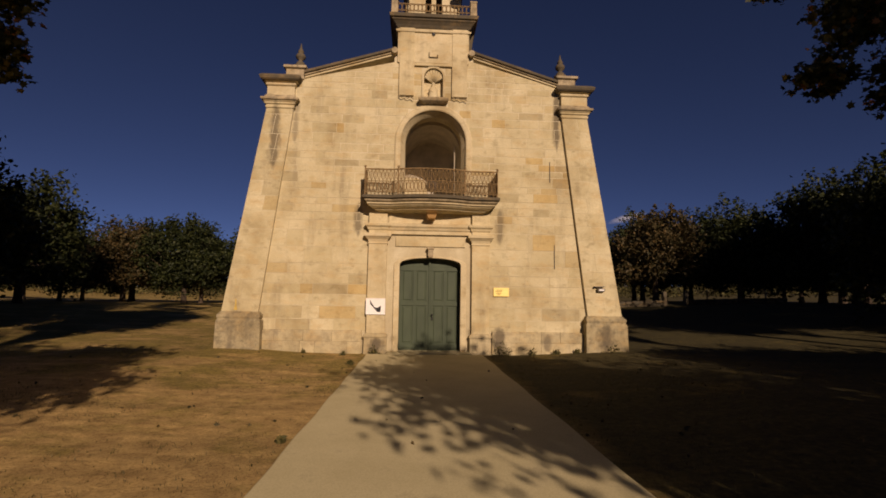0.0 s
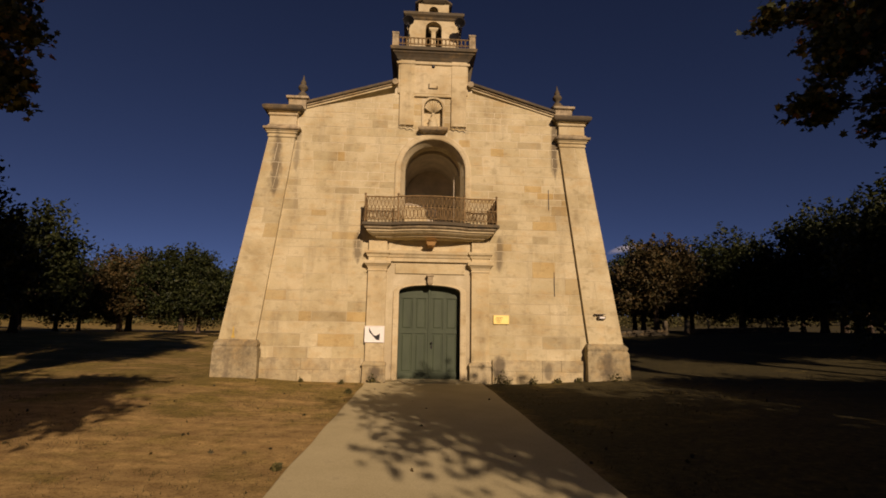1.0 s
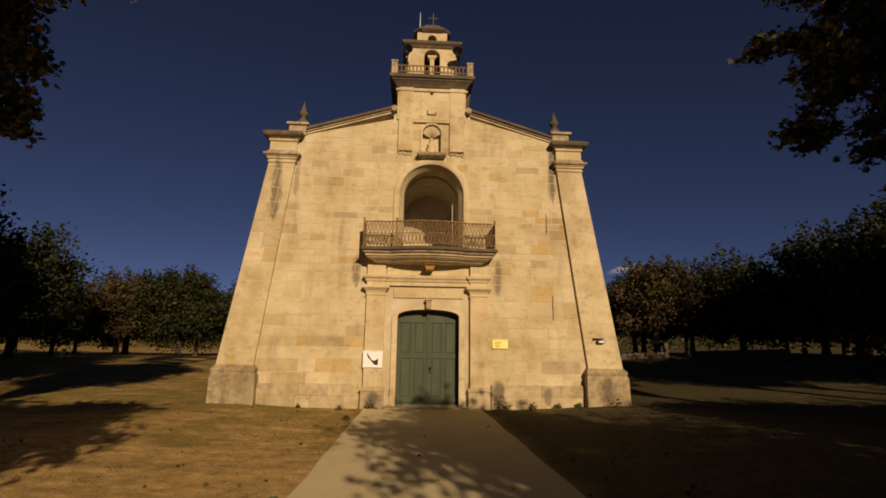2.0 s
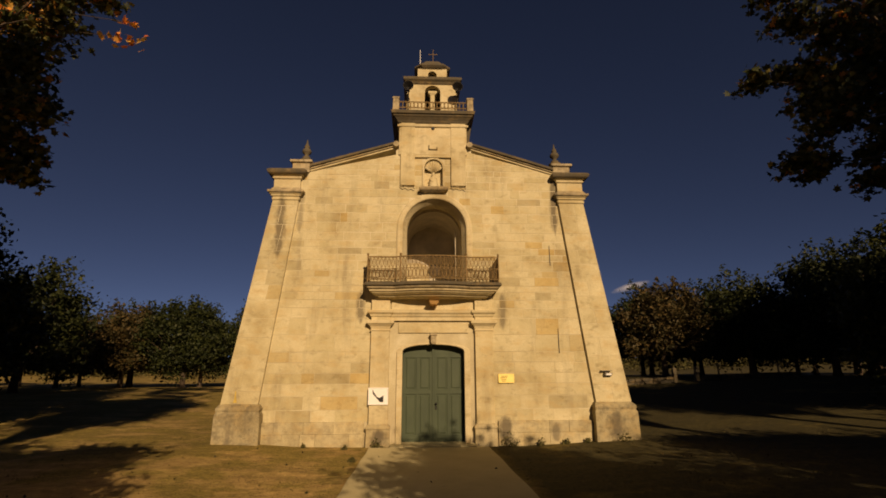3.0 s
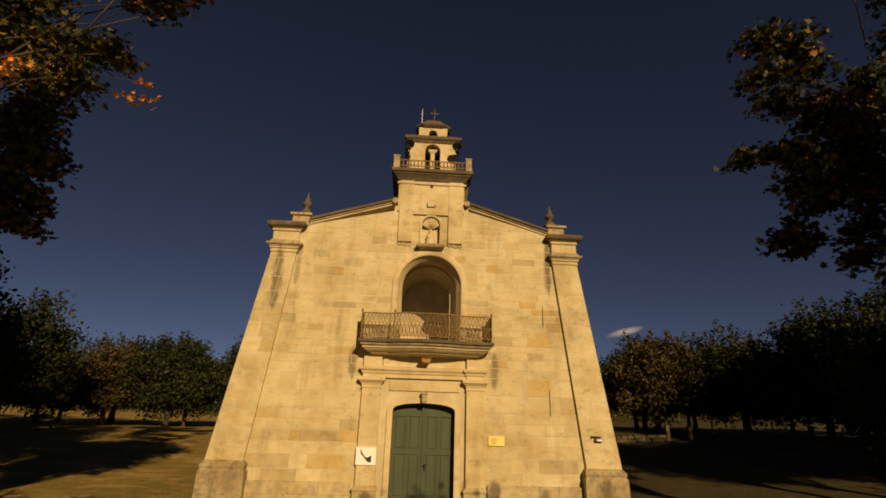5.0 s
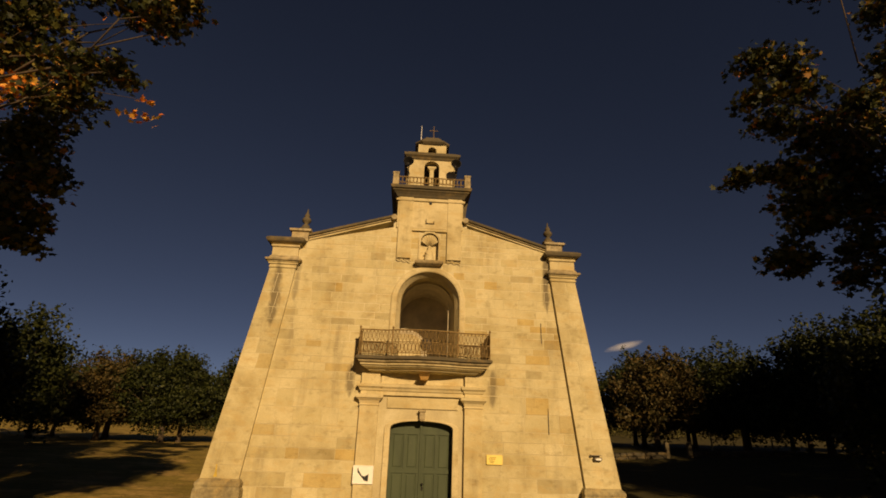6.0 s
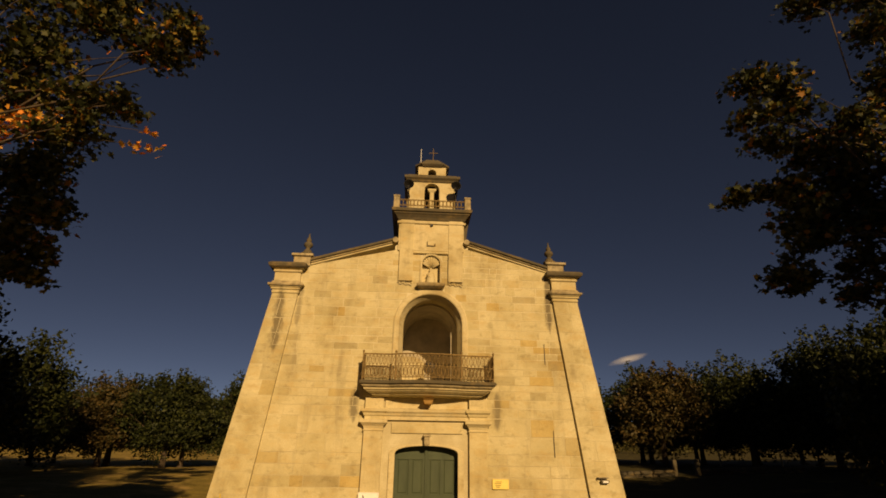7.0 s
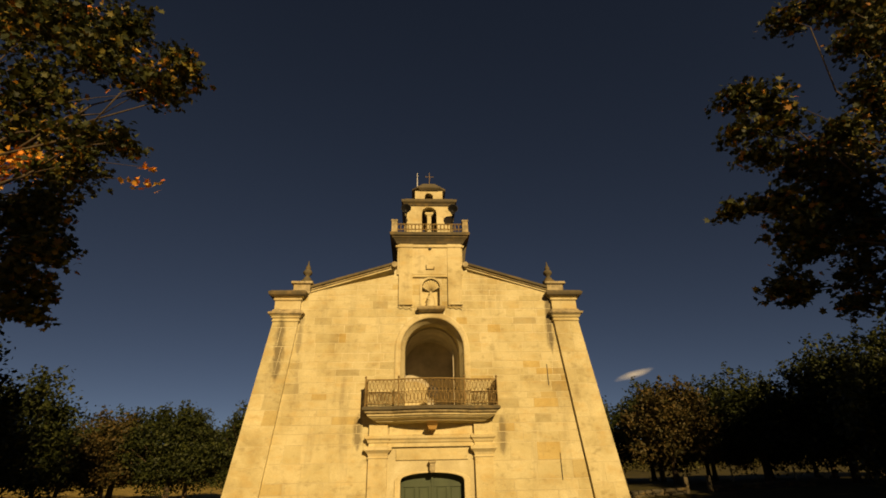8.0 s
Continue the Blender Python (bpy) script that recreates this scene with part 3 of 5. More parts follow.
def upper_window():
    """The open arched loggia behind the balcony."""
    ring = [(0.83, 0.60), (0.83, 0.24), (0.85, 0.20), (0.94, 0.03), (0.95, -0.03), (0.98, -0.05), (1.09, -0.055), (1.13, -0.03), (1.14, 0.04), (1.02, 0.04), (1.02, 0.60)]
    way = [((-1, 0), WIN_SILL)] + [((math.cos(radians(180 - 180 * k / 28)), math.sin(radians(180 - 180 * k / 28))), WIN_SPRING) for k in range(29)] + [((1, 0), WIN_SILL)]
    bm = bmesh.new()
    rows = [[bm.verts.new((WX + nx * r, y, z + nz * r)) for r, y in ring] for (nx, nz), z in way]
    for r, s in zip(rows, rows[1:]):
        for i in range(len(ring)):
            j = (i + 1) % len(ring)
            bm.faces.new((r[i], r[j], s[j], s[i]))
    bm.faces.new(rows[0])
    bm.faces.new(rows[-1][::-1])
    part("window_arch", bm, TRIM, church, "smooth splayed and moulded stone arch")
    # recess: side walls, vault, back wall and floor
    bm = bmesh.new()
    i, o = arc(WX, WIN_SPRING, 0.86, 0.86, 180, 0, 20), arc(WX, WIN_SPRING, 1.2, 1.2, 0, 180, 20)
    prism(bm, [(WX - 0.86, 4.0), *i, (WX + 0.86, 4.0), (WX + 1.2, 4.0), *o, (WX - 1.2, 4.0)], 0.95, 2.8)
    part("loggia_vault", bm, PLASTER, church, "plain plastered barrel vault")
    simple("loggia_back", [(WX - 1.2, WX + 1.2, 2.8, 3.0, 4.0, 7.35)], PLASTER, church, worn=0)
    simple("loggia_floor", [(WX - 1.2, WX + 1.2, -0.02, 2.8, 4.0, 4.27)], PLASTER, church, worn=0)
    # pale block added to give the bright sunlit patch at the left
    bm = bmesh.new()
    prism(bm, [(WX - 0.86, 4.2), (WX - 0.12, 4.2), (WX - 0.12, 5.18), (WX - 0.22, 5.30), (WX - 0.50, 5.38), (WX - 0.86, 5.38)], 1.4, 1.7)
    part("low_wall", bm, TRIM, church, "low pale block added for the sunlit patch inside the arch", worn=0.02)
    # thin pale rod added in place of the inner jamb's lit edge
    bm = bmesh.new()
    tube(bm, (WX + 0.68, 0.75, 4.27), (WX + 0.68, 0.75, 6.25), 0.013, 0.013, 8)
    part("downpipe", bm, PLASTER, church, "pale rod standing in for the sunlit jamb edge")


upper_window()


def slab_plan(inset):
    pts = []
    e = 1.91 - inset
    for k in range(25):
        x = -e + 2 * e * k / 24
        u = max(0.0, 1 - (x / 1.05) ** 2)
        pts.append((x, -0.68 + inset - 0.22 * u ** 0.8))
    return pts + [(e, 0.1), (-e, 0.1)]


def balcony():
    bm = bmesh.new()
    plan_loft(bm, [(slab_plan(0.46), 3.90), (slab_plan(0.36), 3.93), (slab_plan(0.33), 3.97), (slab_plan(0.28), 3.975), (slab_plan(0.20), 4.02), (slab_plan(0.17), 4.06), (slab_plan(0.13), 4.065), (slab_plan(0.12), 4.10)])
    slab = part("balcony", bm, TRIM, church, "moulded stone balcony slab with rusty iron railing")
    slab.location = (0, 0, 0.08)
    # darker band that carries the moulding's shade in its colour
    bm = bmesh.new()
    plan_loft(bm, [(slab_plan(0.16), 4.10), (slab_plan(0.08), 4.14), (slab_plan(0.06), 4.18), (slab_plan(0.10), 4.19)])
    part("balcony_moulding", bm, MID, slab, "moulding under the slab, its shade put into darker stone")
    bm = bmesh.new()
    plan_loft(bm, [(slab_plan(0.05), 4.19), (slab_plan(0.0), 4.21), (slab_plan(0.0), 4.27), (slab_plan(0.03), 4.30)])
    part("balcony_edge", bm, WEATHERED_SHADED, slab, "mossy blackened slab edge")
    line = [p for p in slab_plan(0.07)][:25]
    path = [(line[0][0], 0.0)] + line + [(line[-1][0], 0.0)]
    for z, r in ((4.38, 0.014), (4.69, 0.012), (5.02, 0.022)):
        bm = bmesh.new()
        pipe(bm, [(x, y, z) for x, y in path], r)
        part("rail", bm, IRON, slab)
    # one baluster: a bar with long loops above and below the middle rail
    bm = bmesh.new()
    tube(bm, (0, 0, 4.29), (0, 0, 5.03), 0.008, 0.008, 5)
    for zc in (4.535, 4.855):
        n = 12
        ring = [(0.042 * math.cos(2 * math.pi * i / n), 0.135 * math.sin(2 * math.pi * i / n)) for i in range(n)]
        for (ax, az), (bx, bz) in zip(ring, ring[1:] + ring[:1]):
            tube(bm, (ax, 0, zc + az), (bx, 0, zc + bz), 0.009, 0.009, 4)
    tube(bm, (0.0525, 0, 4.38), (0.0525, 0, 4.69), 0.007, 0.007, 4)
    me = finish(bm, "baluster")
    me.materials.append(IRON)
    dist = 0.05
    for (ax, ay), (bx, by) in zip(path, path[1:]):
        length = math.hypot(bx - ax, by - ay)
        while dist < length:
            k = dist / length
            ob = new("baluster", me)
            ob.parent = slab
            ob.matrix_local = Matrix.Translation((ax + k * (bx - ax), ay + k * (by - ay), 0)) @ Matrix.Rotation(math.atan2(by - ay, bx - ax), 4, "Z")
            dist += 0.105
        dist -= length
    for x, y in (line[0], line[-1], line[6], line[18]):
        bm = bmesh.new()
        tube(bm, (x, y, 4.28), (x, y, 5.06), 0.02, 0.02, 6)
        lathe(bm, [(0.02, 5.06), (0.035, 5.08), (0.03, 5.11), (0.005, 5.13)], 8, x, y)
        part("rail_post", bm, IRON, slab)


balcony()


def statue_niche():
    bm = bmesh.new()
    box(bm, -0.34, 0.38, 0.20, 0.6, 7.2, 8.5)
    part("niche_back", bm, TRIM, church)
    # scallop shell under the niche's arch
    bm = bmesh.new()
    for k in range(9):
        a = radians(10 + 160 * k / 8)
        tube(bm, (0.02, 0.19, 7.98), (0.02 + 0.265 * math.cos(a), 0.04, 8.08 + 0.255 * math.sin(a)), 0.008, 0.046, 6)
    part("shell", bm, TRIM, church, "carved scallop shell", True)
    bm = bmesh.new()
    i, o = arc(0.02, 8.08, 0.28, 0.28, 180, 0, 16), arc(0.02, 8.08, 0.345, 0.345, 0, 180, 16)
    prism(bm, [(-0.26, 7.40), *i, (0.30, 7.40), (0.365, 7.40), *o, (-0.325, 7.40)], -0.05, 0.05)
    part("niche_frame", bm, TRIM, church, worn=0.005)
    bm = bmesh.new()
    loft(bm, [(-0.26, 0.30, -0.12, 0.4, 7.22), (-0.40, 0.44, -0.24, 0.4, 7.29), (-0.42, 0.46, -0.26, 0.4, 7.33), (-0.42, 0.46, -0.26, 0.4, 7.37), (-0.38, 0.42, -0.2, 0.4, 7.41)])
    part("niche_sill", bm, MID, church, "dark moulded sill", worn=0.01)
    # framed panel and the strips that run up the tower
    simple("panel_ledge", [(-0.62, 0.56, -0.075, 0.1, 8.41, 8.46), (-0.62, 0.56, -0.05, 0.1, 8.46, 8.60)], TRIM, church, "", 0.006)
    for xa, xb in ((-1.0, -0.56), (0.56, 1.02)):
        simple("tower_strip", [(xa, xb, -0.085, 0.1, 7.48, 9.70)], TRIM, church, "flat stone strip running up the tower", 0.008)
        bm = bmesh.new()
        w = (xb - xa) / 5
        zig = [(xa + w * k, 7.47 - 0.055 * (k % 2) - 0.012 * k) for k in range(6)]
        pipe(bm, [(x, -0.095, z) for x, z in zig], 0.016, 5)
        part("scroll_carving", bm, MID, church, "small scroll-carved foot", worn=0.005)
    simple("relief", [(-0.14, -0.11, -0.09, 0.0, 8.66, 8.82), (-0.14, 0.14, -0.09, 0.0, 8.66, 8.69), (0.11, 0.14, -0.09, 0.0, 8.66, 8.76)], WEATHERED_SHADED, church, "small carved mark", 0.005)
    # the hole's darkness is a black disc set on the surface
    bm = bmesh.new()
    lathe(bm, [(0.05, -0.02), (0.05, 0.03), (0.03, 0.04)], 10)
    o = part("vent_hole", bm, BLACK, church, "black disc standing in for a dark round hole")
    o.matrix_local = pose(0.0, -0.065, 9.40, 90, 0, 0)


statue_niche()

TY = 1.3                        # middle of the tower, front to back


def tower():
    simple("tower_shaft", [(-1.06, 1.06, -0.06, 2.66, 8.5, 9.72)], TRIM, church, "square sandstone tower shaft", 0.01)
    bm = bmesh.new()                                      # dark body behind the dressed front, wider towards the top
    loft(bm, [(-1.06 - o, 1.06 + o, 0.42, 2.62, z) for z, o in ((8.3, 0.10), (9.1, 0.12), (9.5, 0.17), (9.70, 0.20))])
    part("tower_body", bm, WEATHERED_SHADED, church, "dark tower body behind the front", worn=0.005)
    bm = bmesh.new()
    moulding(bm, -1.06, 1.06, -0.06, 2.66, [(9.42, 0.0), (9.44, 0.05), (9.50, 0.06), (9.52, 0.02)])
    part("string_course", bm, TRIM, church, worn=0.005)
    # the overhang's underside shade is put into the cornice colour
    bm = bmesh.new()
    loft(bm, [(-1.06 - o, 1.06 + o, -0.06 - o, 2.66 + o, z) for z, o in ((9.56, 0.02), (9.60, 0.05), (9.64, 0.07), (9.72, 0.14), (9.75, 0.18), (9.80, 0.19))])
    part("tower_cornice", bm, WEATHERED_SHADED, church, "heavy moulded cornice, underside shade put into its dark colour", worn=0.005)
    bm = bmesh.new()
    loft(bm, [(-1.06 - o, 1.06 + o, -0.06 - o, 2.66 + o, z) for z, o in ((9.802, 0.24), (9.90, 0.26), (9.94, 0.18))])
    part("gallery_floor", bm, WEATHERED_SHADED, church, "dark edge of the gallery floor", worn=0.006)
    for x in (-1.17, 1.17):
        for y in (-0.18, 2.78):
            bm = bmesh.new()
            loft(bm, [(x - 0.10, x + 0.10, y - 0.10, y + 0.10, 9.92), (x - 0.09, x + 0.09, y - 0.09, y + 0.09, 10.30), (x - 0.11, x + 0.11, y - 0.11, y + 0.11, 10.33), (x - 0.11, x + 0.11, y - 0.11, y + 0.11, 10.37),
                      (x - 0.03, x + 0.03, y - 0.03, y + 0.03, 10.41)])
            part("corner_post", bm, MID, church, worn=0.006)
    bm = bmesh.new()
    for zc in (10.04, 10.26):
        for a, b in (((-1.08, -0.18), (1.08, -0.18)), ((-1.17, -0.08), (-1.17, 2.7)), ((1.17, -0.08), (1.17, 2.7)), ((-1.08, 2.78), (1.08, 2.78))):
            tube(bm, (*a, zc), (*b, zc), 0.013, 0.013, 5)
    part("gallery_rail", bm, IRON, church, "thin iron gallery rails")
    bm = bmesh.new()
    n = 10
    ring = [(0.058 * math.cos(2 * math.pi * i / n), 0.10 * math.sin(2 * math.pi * i / n)) for i in range(n)]
    for (ax, az), (bx, bz) in zip(ring, ring[1:] + ring[:1]):
        tube(bm, (ax, 0, 10.15 + az), (bx, 0, 10.15 + bz), 0.012, 0.012, 4)
    tube(bm, (0.06, 0, 9.94), (0.06, 0, 10.27), 0.008, 0.008, 4)
    me = finish(bm, "gallery_bar")
    me.materials.append(IRON)
    for k in range(18):
        for m in (pose(-1.02 + 0.12 * k, -0.18, 0), pose(-1.17, -0.02 + 0.155 * k, 0, 0, 0, 90), pose(1.17, -0.02 + 0.155 * k, 0, 0, 0, 90)):
            ob = new("gallery_bar", me)
            ob.parent = church
            ob.matrix_local = m


tower()


def arched_storey(name, half, z0, z1, ah, aspring, label):
    """A square stone storey open on all four sides through round arches."""
    bm = bmesh.new()
    a = arc(0, aspring, ah, ah, 180, 0, 14)
    t = 0.22
    face = [(-half, z0), (-ah, z0), *a, (ah, z0), (half, z0), (half, z1), (-half, z1)]
    for turn in range(4):
        b2 = bmesh.new()
        prism(b2, face if turn % 2 == 0 else [(max(-half + t, min(half - t, x)), z) for x, z in face], -half, -half + t)
        b2.transform(Matrix.Translation((0, TY, 0)) @ Matrix.Rotation(turn * math.pi / 2, 4, "Z"))
        me = bpy.data.meshes.new("side")
        b2.to_mesh(me)
        b2.free()
        bm.from_mesh(me)
        bpy.data.meshes.remove(me)
    return part(name, bm, TRIM, church, label)


def belfry():
    arched_storey("belfry", 0.84, 9.94, 11.34, 0.26, 11.0, "square stone belfry open through round arches")
    bm = bmesh.new()
    loft(bm, [(-0.84 - o, 0.84 + o, TY - 0.84 - o, TY + 0.84 + o, z) for z, o in ((11.28, 0.0), (11.32, 0.04), (11.36, 0.06), (11.42, 0.13), (11.50, 0.14), (11.54, 0.05), (11.60, 0.0))])
    part("belfry_cornice", bm, WEATHERED_SHADED, church, "dark moulded cornice", worn=0.005)
    # stone post and capital seen in the arch
    bm = bmesh.new()
    loft(bm, [(-0.07, 0.07, TY - 0.80, TY - 0.66, 9.94), (-0.07, 0.07, TY - 0.80, TY - 0.66, 10.92), (-0.15, 0.15, TY - 0.84, TY - 0.62, 11.0), (-0.15, 0.15, TY - 0.84, TY - 0.62, 11.06)])
    part("bell_support", bm, TRIM, church, worn=0.006)
    arched_storey("lantern", 0.50, 11.56, 12.12, 0.15, 11.88, "small stone lantern with arched openings")
    bm = bmesh.new()

    def octo(h):
        k = h * 0.62
        return [(-k, TY - h), (k, TY - h), (h, TY - k), (h, TY + k), (k, TY + h), (-k, TY + h), (-h, TY + k), (-h, TY - k)]
    plan_loft(bm, [(octo(0.50), 12.10), (octo(0.56), 12.14), (octo(0.62), 12.20), (octo(0.62), 12.26), (octo(0.5), 12.32), (octo(0.36), 12.52), (octo(0.16), 12.64), (octo(0.05), 12.68)])
    part("lantern_roof", bm, WEATHERED_SHADED, church, "low domed stone cap", worn=0.005)
    bm = bmesh.new()
    tube(bm, (0.04, TY, 12.66), (0.04, TY, 13.25), 0.014, 0.01, 6)
    tube(bm, (-0.12, TY, 13.05), (0.20, TY, 13.05), 0.012, 0.012, 6)
    part("iron_cross", bm, IRON, church, "thin iron cross")
    bm = bmesh.new()
    tube(bm, (-0.42, TY - 0.4, 12.15), (-0.42, TY - 0.4, 12.95), 0.013, 0.008, 6)
    part("lightning_rod", bm, WHITE, church, "thin pale metal rod")
    bm = bmesh.new()
    lathe(bm, [(0.24, 10.45), (0.23, 10.48), (0.18, 10.60), (0.15, 10.78), (0.13, 10.86), (0.05, 10.90), (0.03, 11.1)], 16, 0.0, TY)
    bell = part("bell", bm, BRONZE, None, "dark bronze bell hanging in the belfry", True)
    tagged(bell, category="bell")


belfry()


def nave():
    simple("side_wall", [(-4.55, -4.1, 0.9, 15, -0.1, 7.4)], STONE, church, worn=0)
    simple("side_wall", [(4.0, 4.45, 0.9, 15, -0.1, 7.4)], STONE, church, worn=0)
    bm = bmesh.new()
    prism(bm, [(-4.55, -0.1), (4.45, -0.1), (4.45, 7.4), (0, 8.6), (-4.55, 7.4)], 14.6, 15.05)
    part("back_wall", bm, STONE, church)
    for s in (-1, 1):
        bm = bmesh.new()
        poly = [(0, 8.62), (s * 4.75, 7.34), (s * 4.75, 7.20), (0, 8.48)]
        prism(bm, poly, 0.96, 15.2)
        part("roof", bm, TILE, church, "low clay-tiled roof slope")


nave()


# ---- things on the church ----
def statue():
    bm = bmesh.new()
    lathe(bm, [(0.17, 7.41), (0.17, 7.46), (0.14, 7.48), (0.15, 7.58), (0.125, 7.68), (0.12, 7.76), (0.09, 7.82), (0.04, 7.86), (0.055, 7.90), (0.057, 7.94), (0.03, 7.98)], 14, 0.02, 0.12)
    tube(bm, (-0.10, 0.07, 7.74), (0.02, -0.01, 7.63), 0.034, 0.026, 8)
    ob = part("statue", bm, TRIM, None, "small worn stone statue standing in a shell niche", True)
    return tagged(ob, category="statue")


statue()


def notice_board():
    t = thing("notice_board", "white square board with a dark print, fixed beside the door", "sign", at=(-1.49, -0.135, 1.31))
    simple("board", [(-0.27, 0.27, -0.03, 0.0, -0.225, 0.225)], WHITE, t, "", 0.006)
    simple("border", [(-0.27, 0.27, -0.04, -0.028, 0.205, 0.225), (-0.27, 0.27, -0.04, -0.028, -0.225, -0.205), (-0.27, -0.25, -0.04, -0.028, -0.205, 0.205), (0.25, 0.27, -0.04, -0.028, -0.205, 0.205)], WHITE, t, "", 0.003)
    bm = bmesh.new()
    prism(bm, [(-0.155, 0.165), (-0.14, 0.165), (-0.115, 0.10), (-0.03, -0.02), (0.04, -0.045), (0.15, 0.02), (0.14, -0.16), (0.05, -0.15), (-0.03, -0.06), (-0.145, 0.06)][::-1], -0.036, -0.029)
    part("print", bm, BLACK, t, "dark angular print")


notice_board()


def plaque():
    t = thing("plaque", "polished brass plaque with engraved lines on the stone wall", "plaque", at=(2.06, -0.03, 1.76))
    simple("plate", [(-0.225, 0.225, -0.02, 0.01, -0.125, 0.125)], BRASS, t, "", 0.006)
    for z, a, b in ((0.06, -0.14, 0.04), (0.02, -0.17, 0.02), (-0.03, -0.15, 0.0), (-0.07, -0.12, -0.02)):
        simple("engraved_line", [(a, b, -0.023, -0.018, z - 0.009, z + 0.009)], INK, t, "", 0)


plaque()


def lamp_box():
    t = thing("wall_lamp", "small dark wall lamp with a pale lens on a stone pilaster", "lamp", at=(4.92, -0.115, 1.86))
    bm = bmesh.new()
    loft(bm, [(-0.10, 0.10, -0.08, 0.01, -0.05), (-0.11, 0.11, -0.12, 0.01, 0.03), (-0.10, 0.10, -0.11, 0.01, 0.045)])
    part("housing", bm, GREY, t, worn=0.008)
    simple("lens", [(-0.075, 0.075, -0.125, -0.08, -0.025, 0.022)], WHITE, t, "pale lens", 0.005)
    simple("bracket", [(-0.20, 0.10, -0.12, 0.01, 0.09, 0.11), (-0.20, -0.17, -0.05, 0.01, 0.05, 0.11)], GREY, t, "", 0.003)


lamp_box()


def wall_slit(x, z0, z1):
    """A thin dark strip set on the stones in place of a dark slit."""
    bm = bmesh.new()
    loft(bm, [(x - 0.009, x + 0.009, -0.022, 0.01, z0), (x - 0.011, x + 0.007, -0.025, 0.01, (z0 + z1) / 2), (x - 0.008, x + 0.008, -0.02, 0.01, z1)])
    tagged(part("iron_cramp", bm, DARK, None, "thin dark strip standing in for an upright slit in the wall"), category="ironwork", group="iron strips on the wall")


def painted_mark():
    bm = bmesh.new()
    prism(bm, [(-5.37, 1.16), (-5.27, 1.16), (-5.30, 1.30), (-5.31, 1.46), (-5.34, 1.46), (-5.34, 1.30)], -0.112, -0.10)
    tagged(part("painted_mark", bm, YELLOW, None, "small faded yellow mark painted on the corner stone"), category="mark")


painted_mark()
wall_slit(3.62, 2.45, 3.15)
wall_slit(3.50, 5.0, 5.62)


def loudspeaker(x):
    t = thing("loudspeaker", "dark round horn loudspeaker on the tower gallery", "loudspeaker", "loudspeakers on the tower", at=(x, 0.12, 10.94))
    bm = bmesh.new()
    lathe(bm, [(0.05, 0.0), (0.06, 0.12), (0.09, 0.22), (0.16, 0.32), (0.175, 0.33), (0.15, 0.31), (0.06, 0.2), (0.02, 0.16)], 18)
    h = part("horn", bm, DARK, t, "", True)
    h.matrix_local = pose(0, 0.18, 0, 90, 0, 0)
    bm = bmesh.new()
    tube(bm, (0, 0.12, -1.0), (0, 0.12, -0.02), 0.02, 0.02, 8)
    part("pole", bm, DARK, t)


loudspeaker(-0.80)
loudspeaker(0.80)


def floodlight():
    t = thing("floodlight", "dark round floodlight standing on the balcony floor", "floodlight", at=(WX - 0.02, 0.55, 4.27))
    bm = bmesh.new()
    lathe(bm, [(0.05, -0.12), (0.12, -0.10), (0.17, 0.0), (0.19, 0.10), (0.19, 0.13), (0.16, 0.12)], 18)
    h = part("lamp_head", bm, DARK, t, "", True)
    h.matrix_local = pose(0, 0, 0.62, 70, 0, 20)
    bm = bmesh.new()
    tube(bm, (0, 0, 0.02), (0, 0, 0.5), 0.025, 0.02, 8)
    lathe(bm, [(0.14, 0.0), (0.14, 0.02), (0.03, 0.04)], 12)
    part("stand", bm, DARK, t)


floodlight()


# ---- trees ----
def limb(bm, a, b, r0, r1, rng, seg=7, cuts=3):
    """A bent branch from a to b."""
    a, b = Vector(a), Vector(b)
    pts = [a]
    sag = (b - a).length * 0.07
    for k in range(1, cuts):
        p = a.lerp(b, k / cuts)
        pts.append(p + Vector((rng.uniform(-sag, sag), rng.uniform(-sag, sag), rng.uniform(-0.3, 1) * sag)))
    pts.append(b)
    for k in range(cuts):
        tube(bm, pts[k], pts[k + 1], r0 + (r1 - r0) * k / cuts, r0 + (r1 - r0) * (k + 1) / cuts, seg)
    return pts


LOBED = [(0, -0.5), (0.22, -0.32), (0.5, -0.22), (0.28, 0.02), (0.42, 0.3), (0.12, 0.22), (0, 0.55), (-0.12, 0.22), (-0.42, 0.3), (-0.28, 0.02), (-0.5, -0.22), (-0.22, -0.32)]
OVAL = [(0, -0.5), (0.3, 0.0), (0, 0.5), (-0.3, 0.0)]


def leaves_mesh(name, spots, size, rng, shape, material, fold=0.12):
    """Many small leaves, one island each: spots are (centre, up) rows."""
    verts, faces = [], []
    for c in spots:
        s = size * rng.uniform(0.6, 1.35)
        q = Euler((rng.gauss(0.5, 0.6), rng.gauss(0, 0.6), rng.uniform(0, 6.28))).to_matrix()
        n0 = len(verts)
        for x, y in shape:
            verts.append(c + q @ Vector((x * s, y * s, -abs(x) * s * fold * 2)))
        faces.append(tuple(range(n0, n0 + len(shape))))
    me = bpy.data.meshes.new(name)
    me.from_pydata([tuple(v) for v in verts], [], faces)
    me.materials.append(material)
    return me


def near(rng, w):
    return max(-1.9 * w, min(1.9 * w, rng.gauss(0, w)))


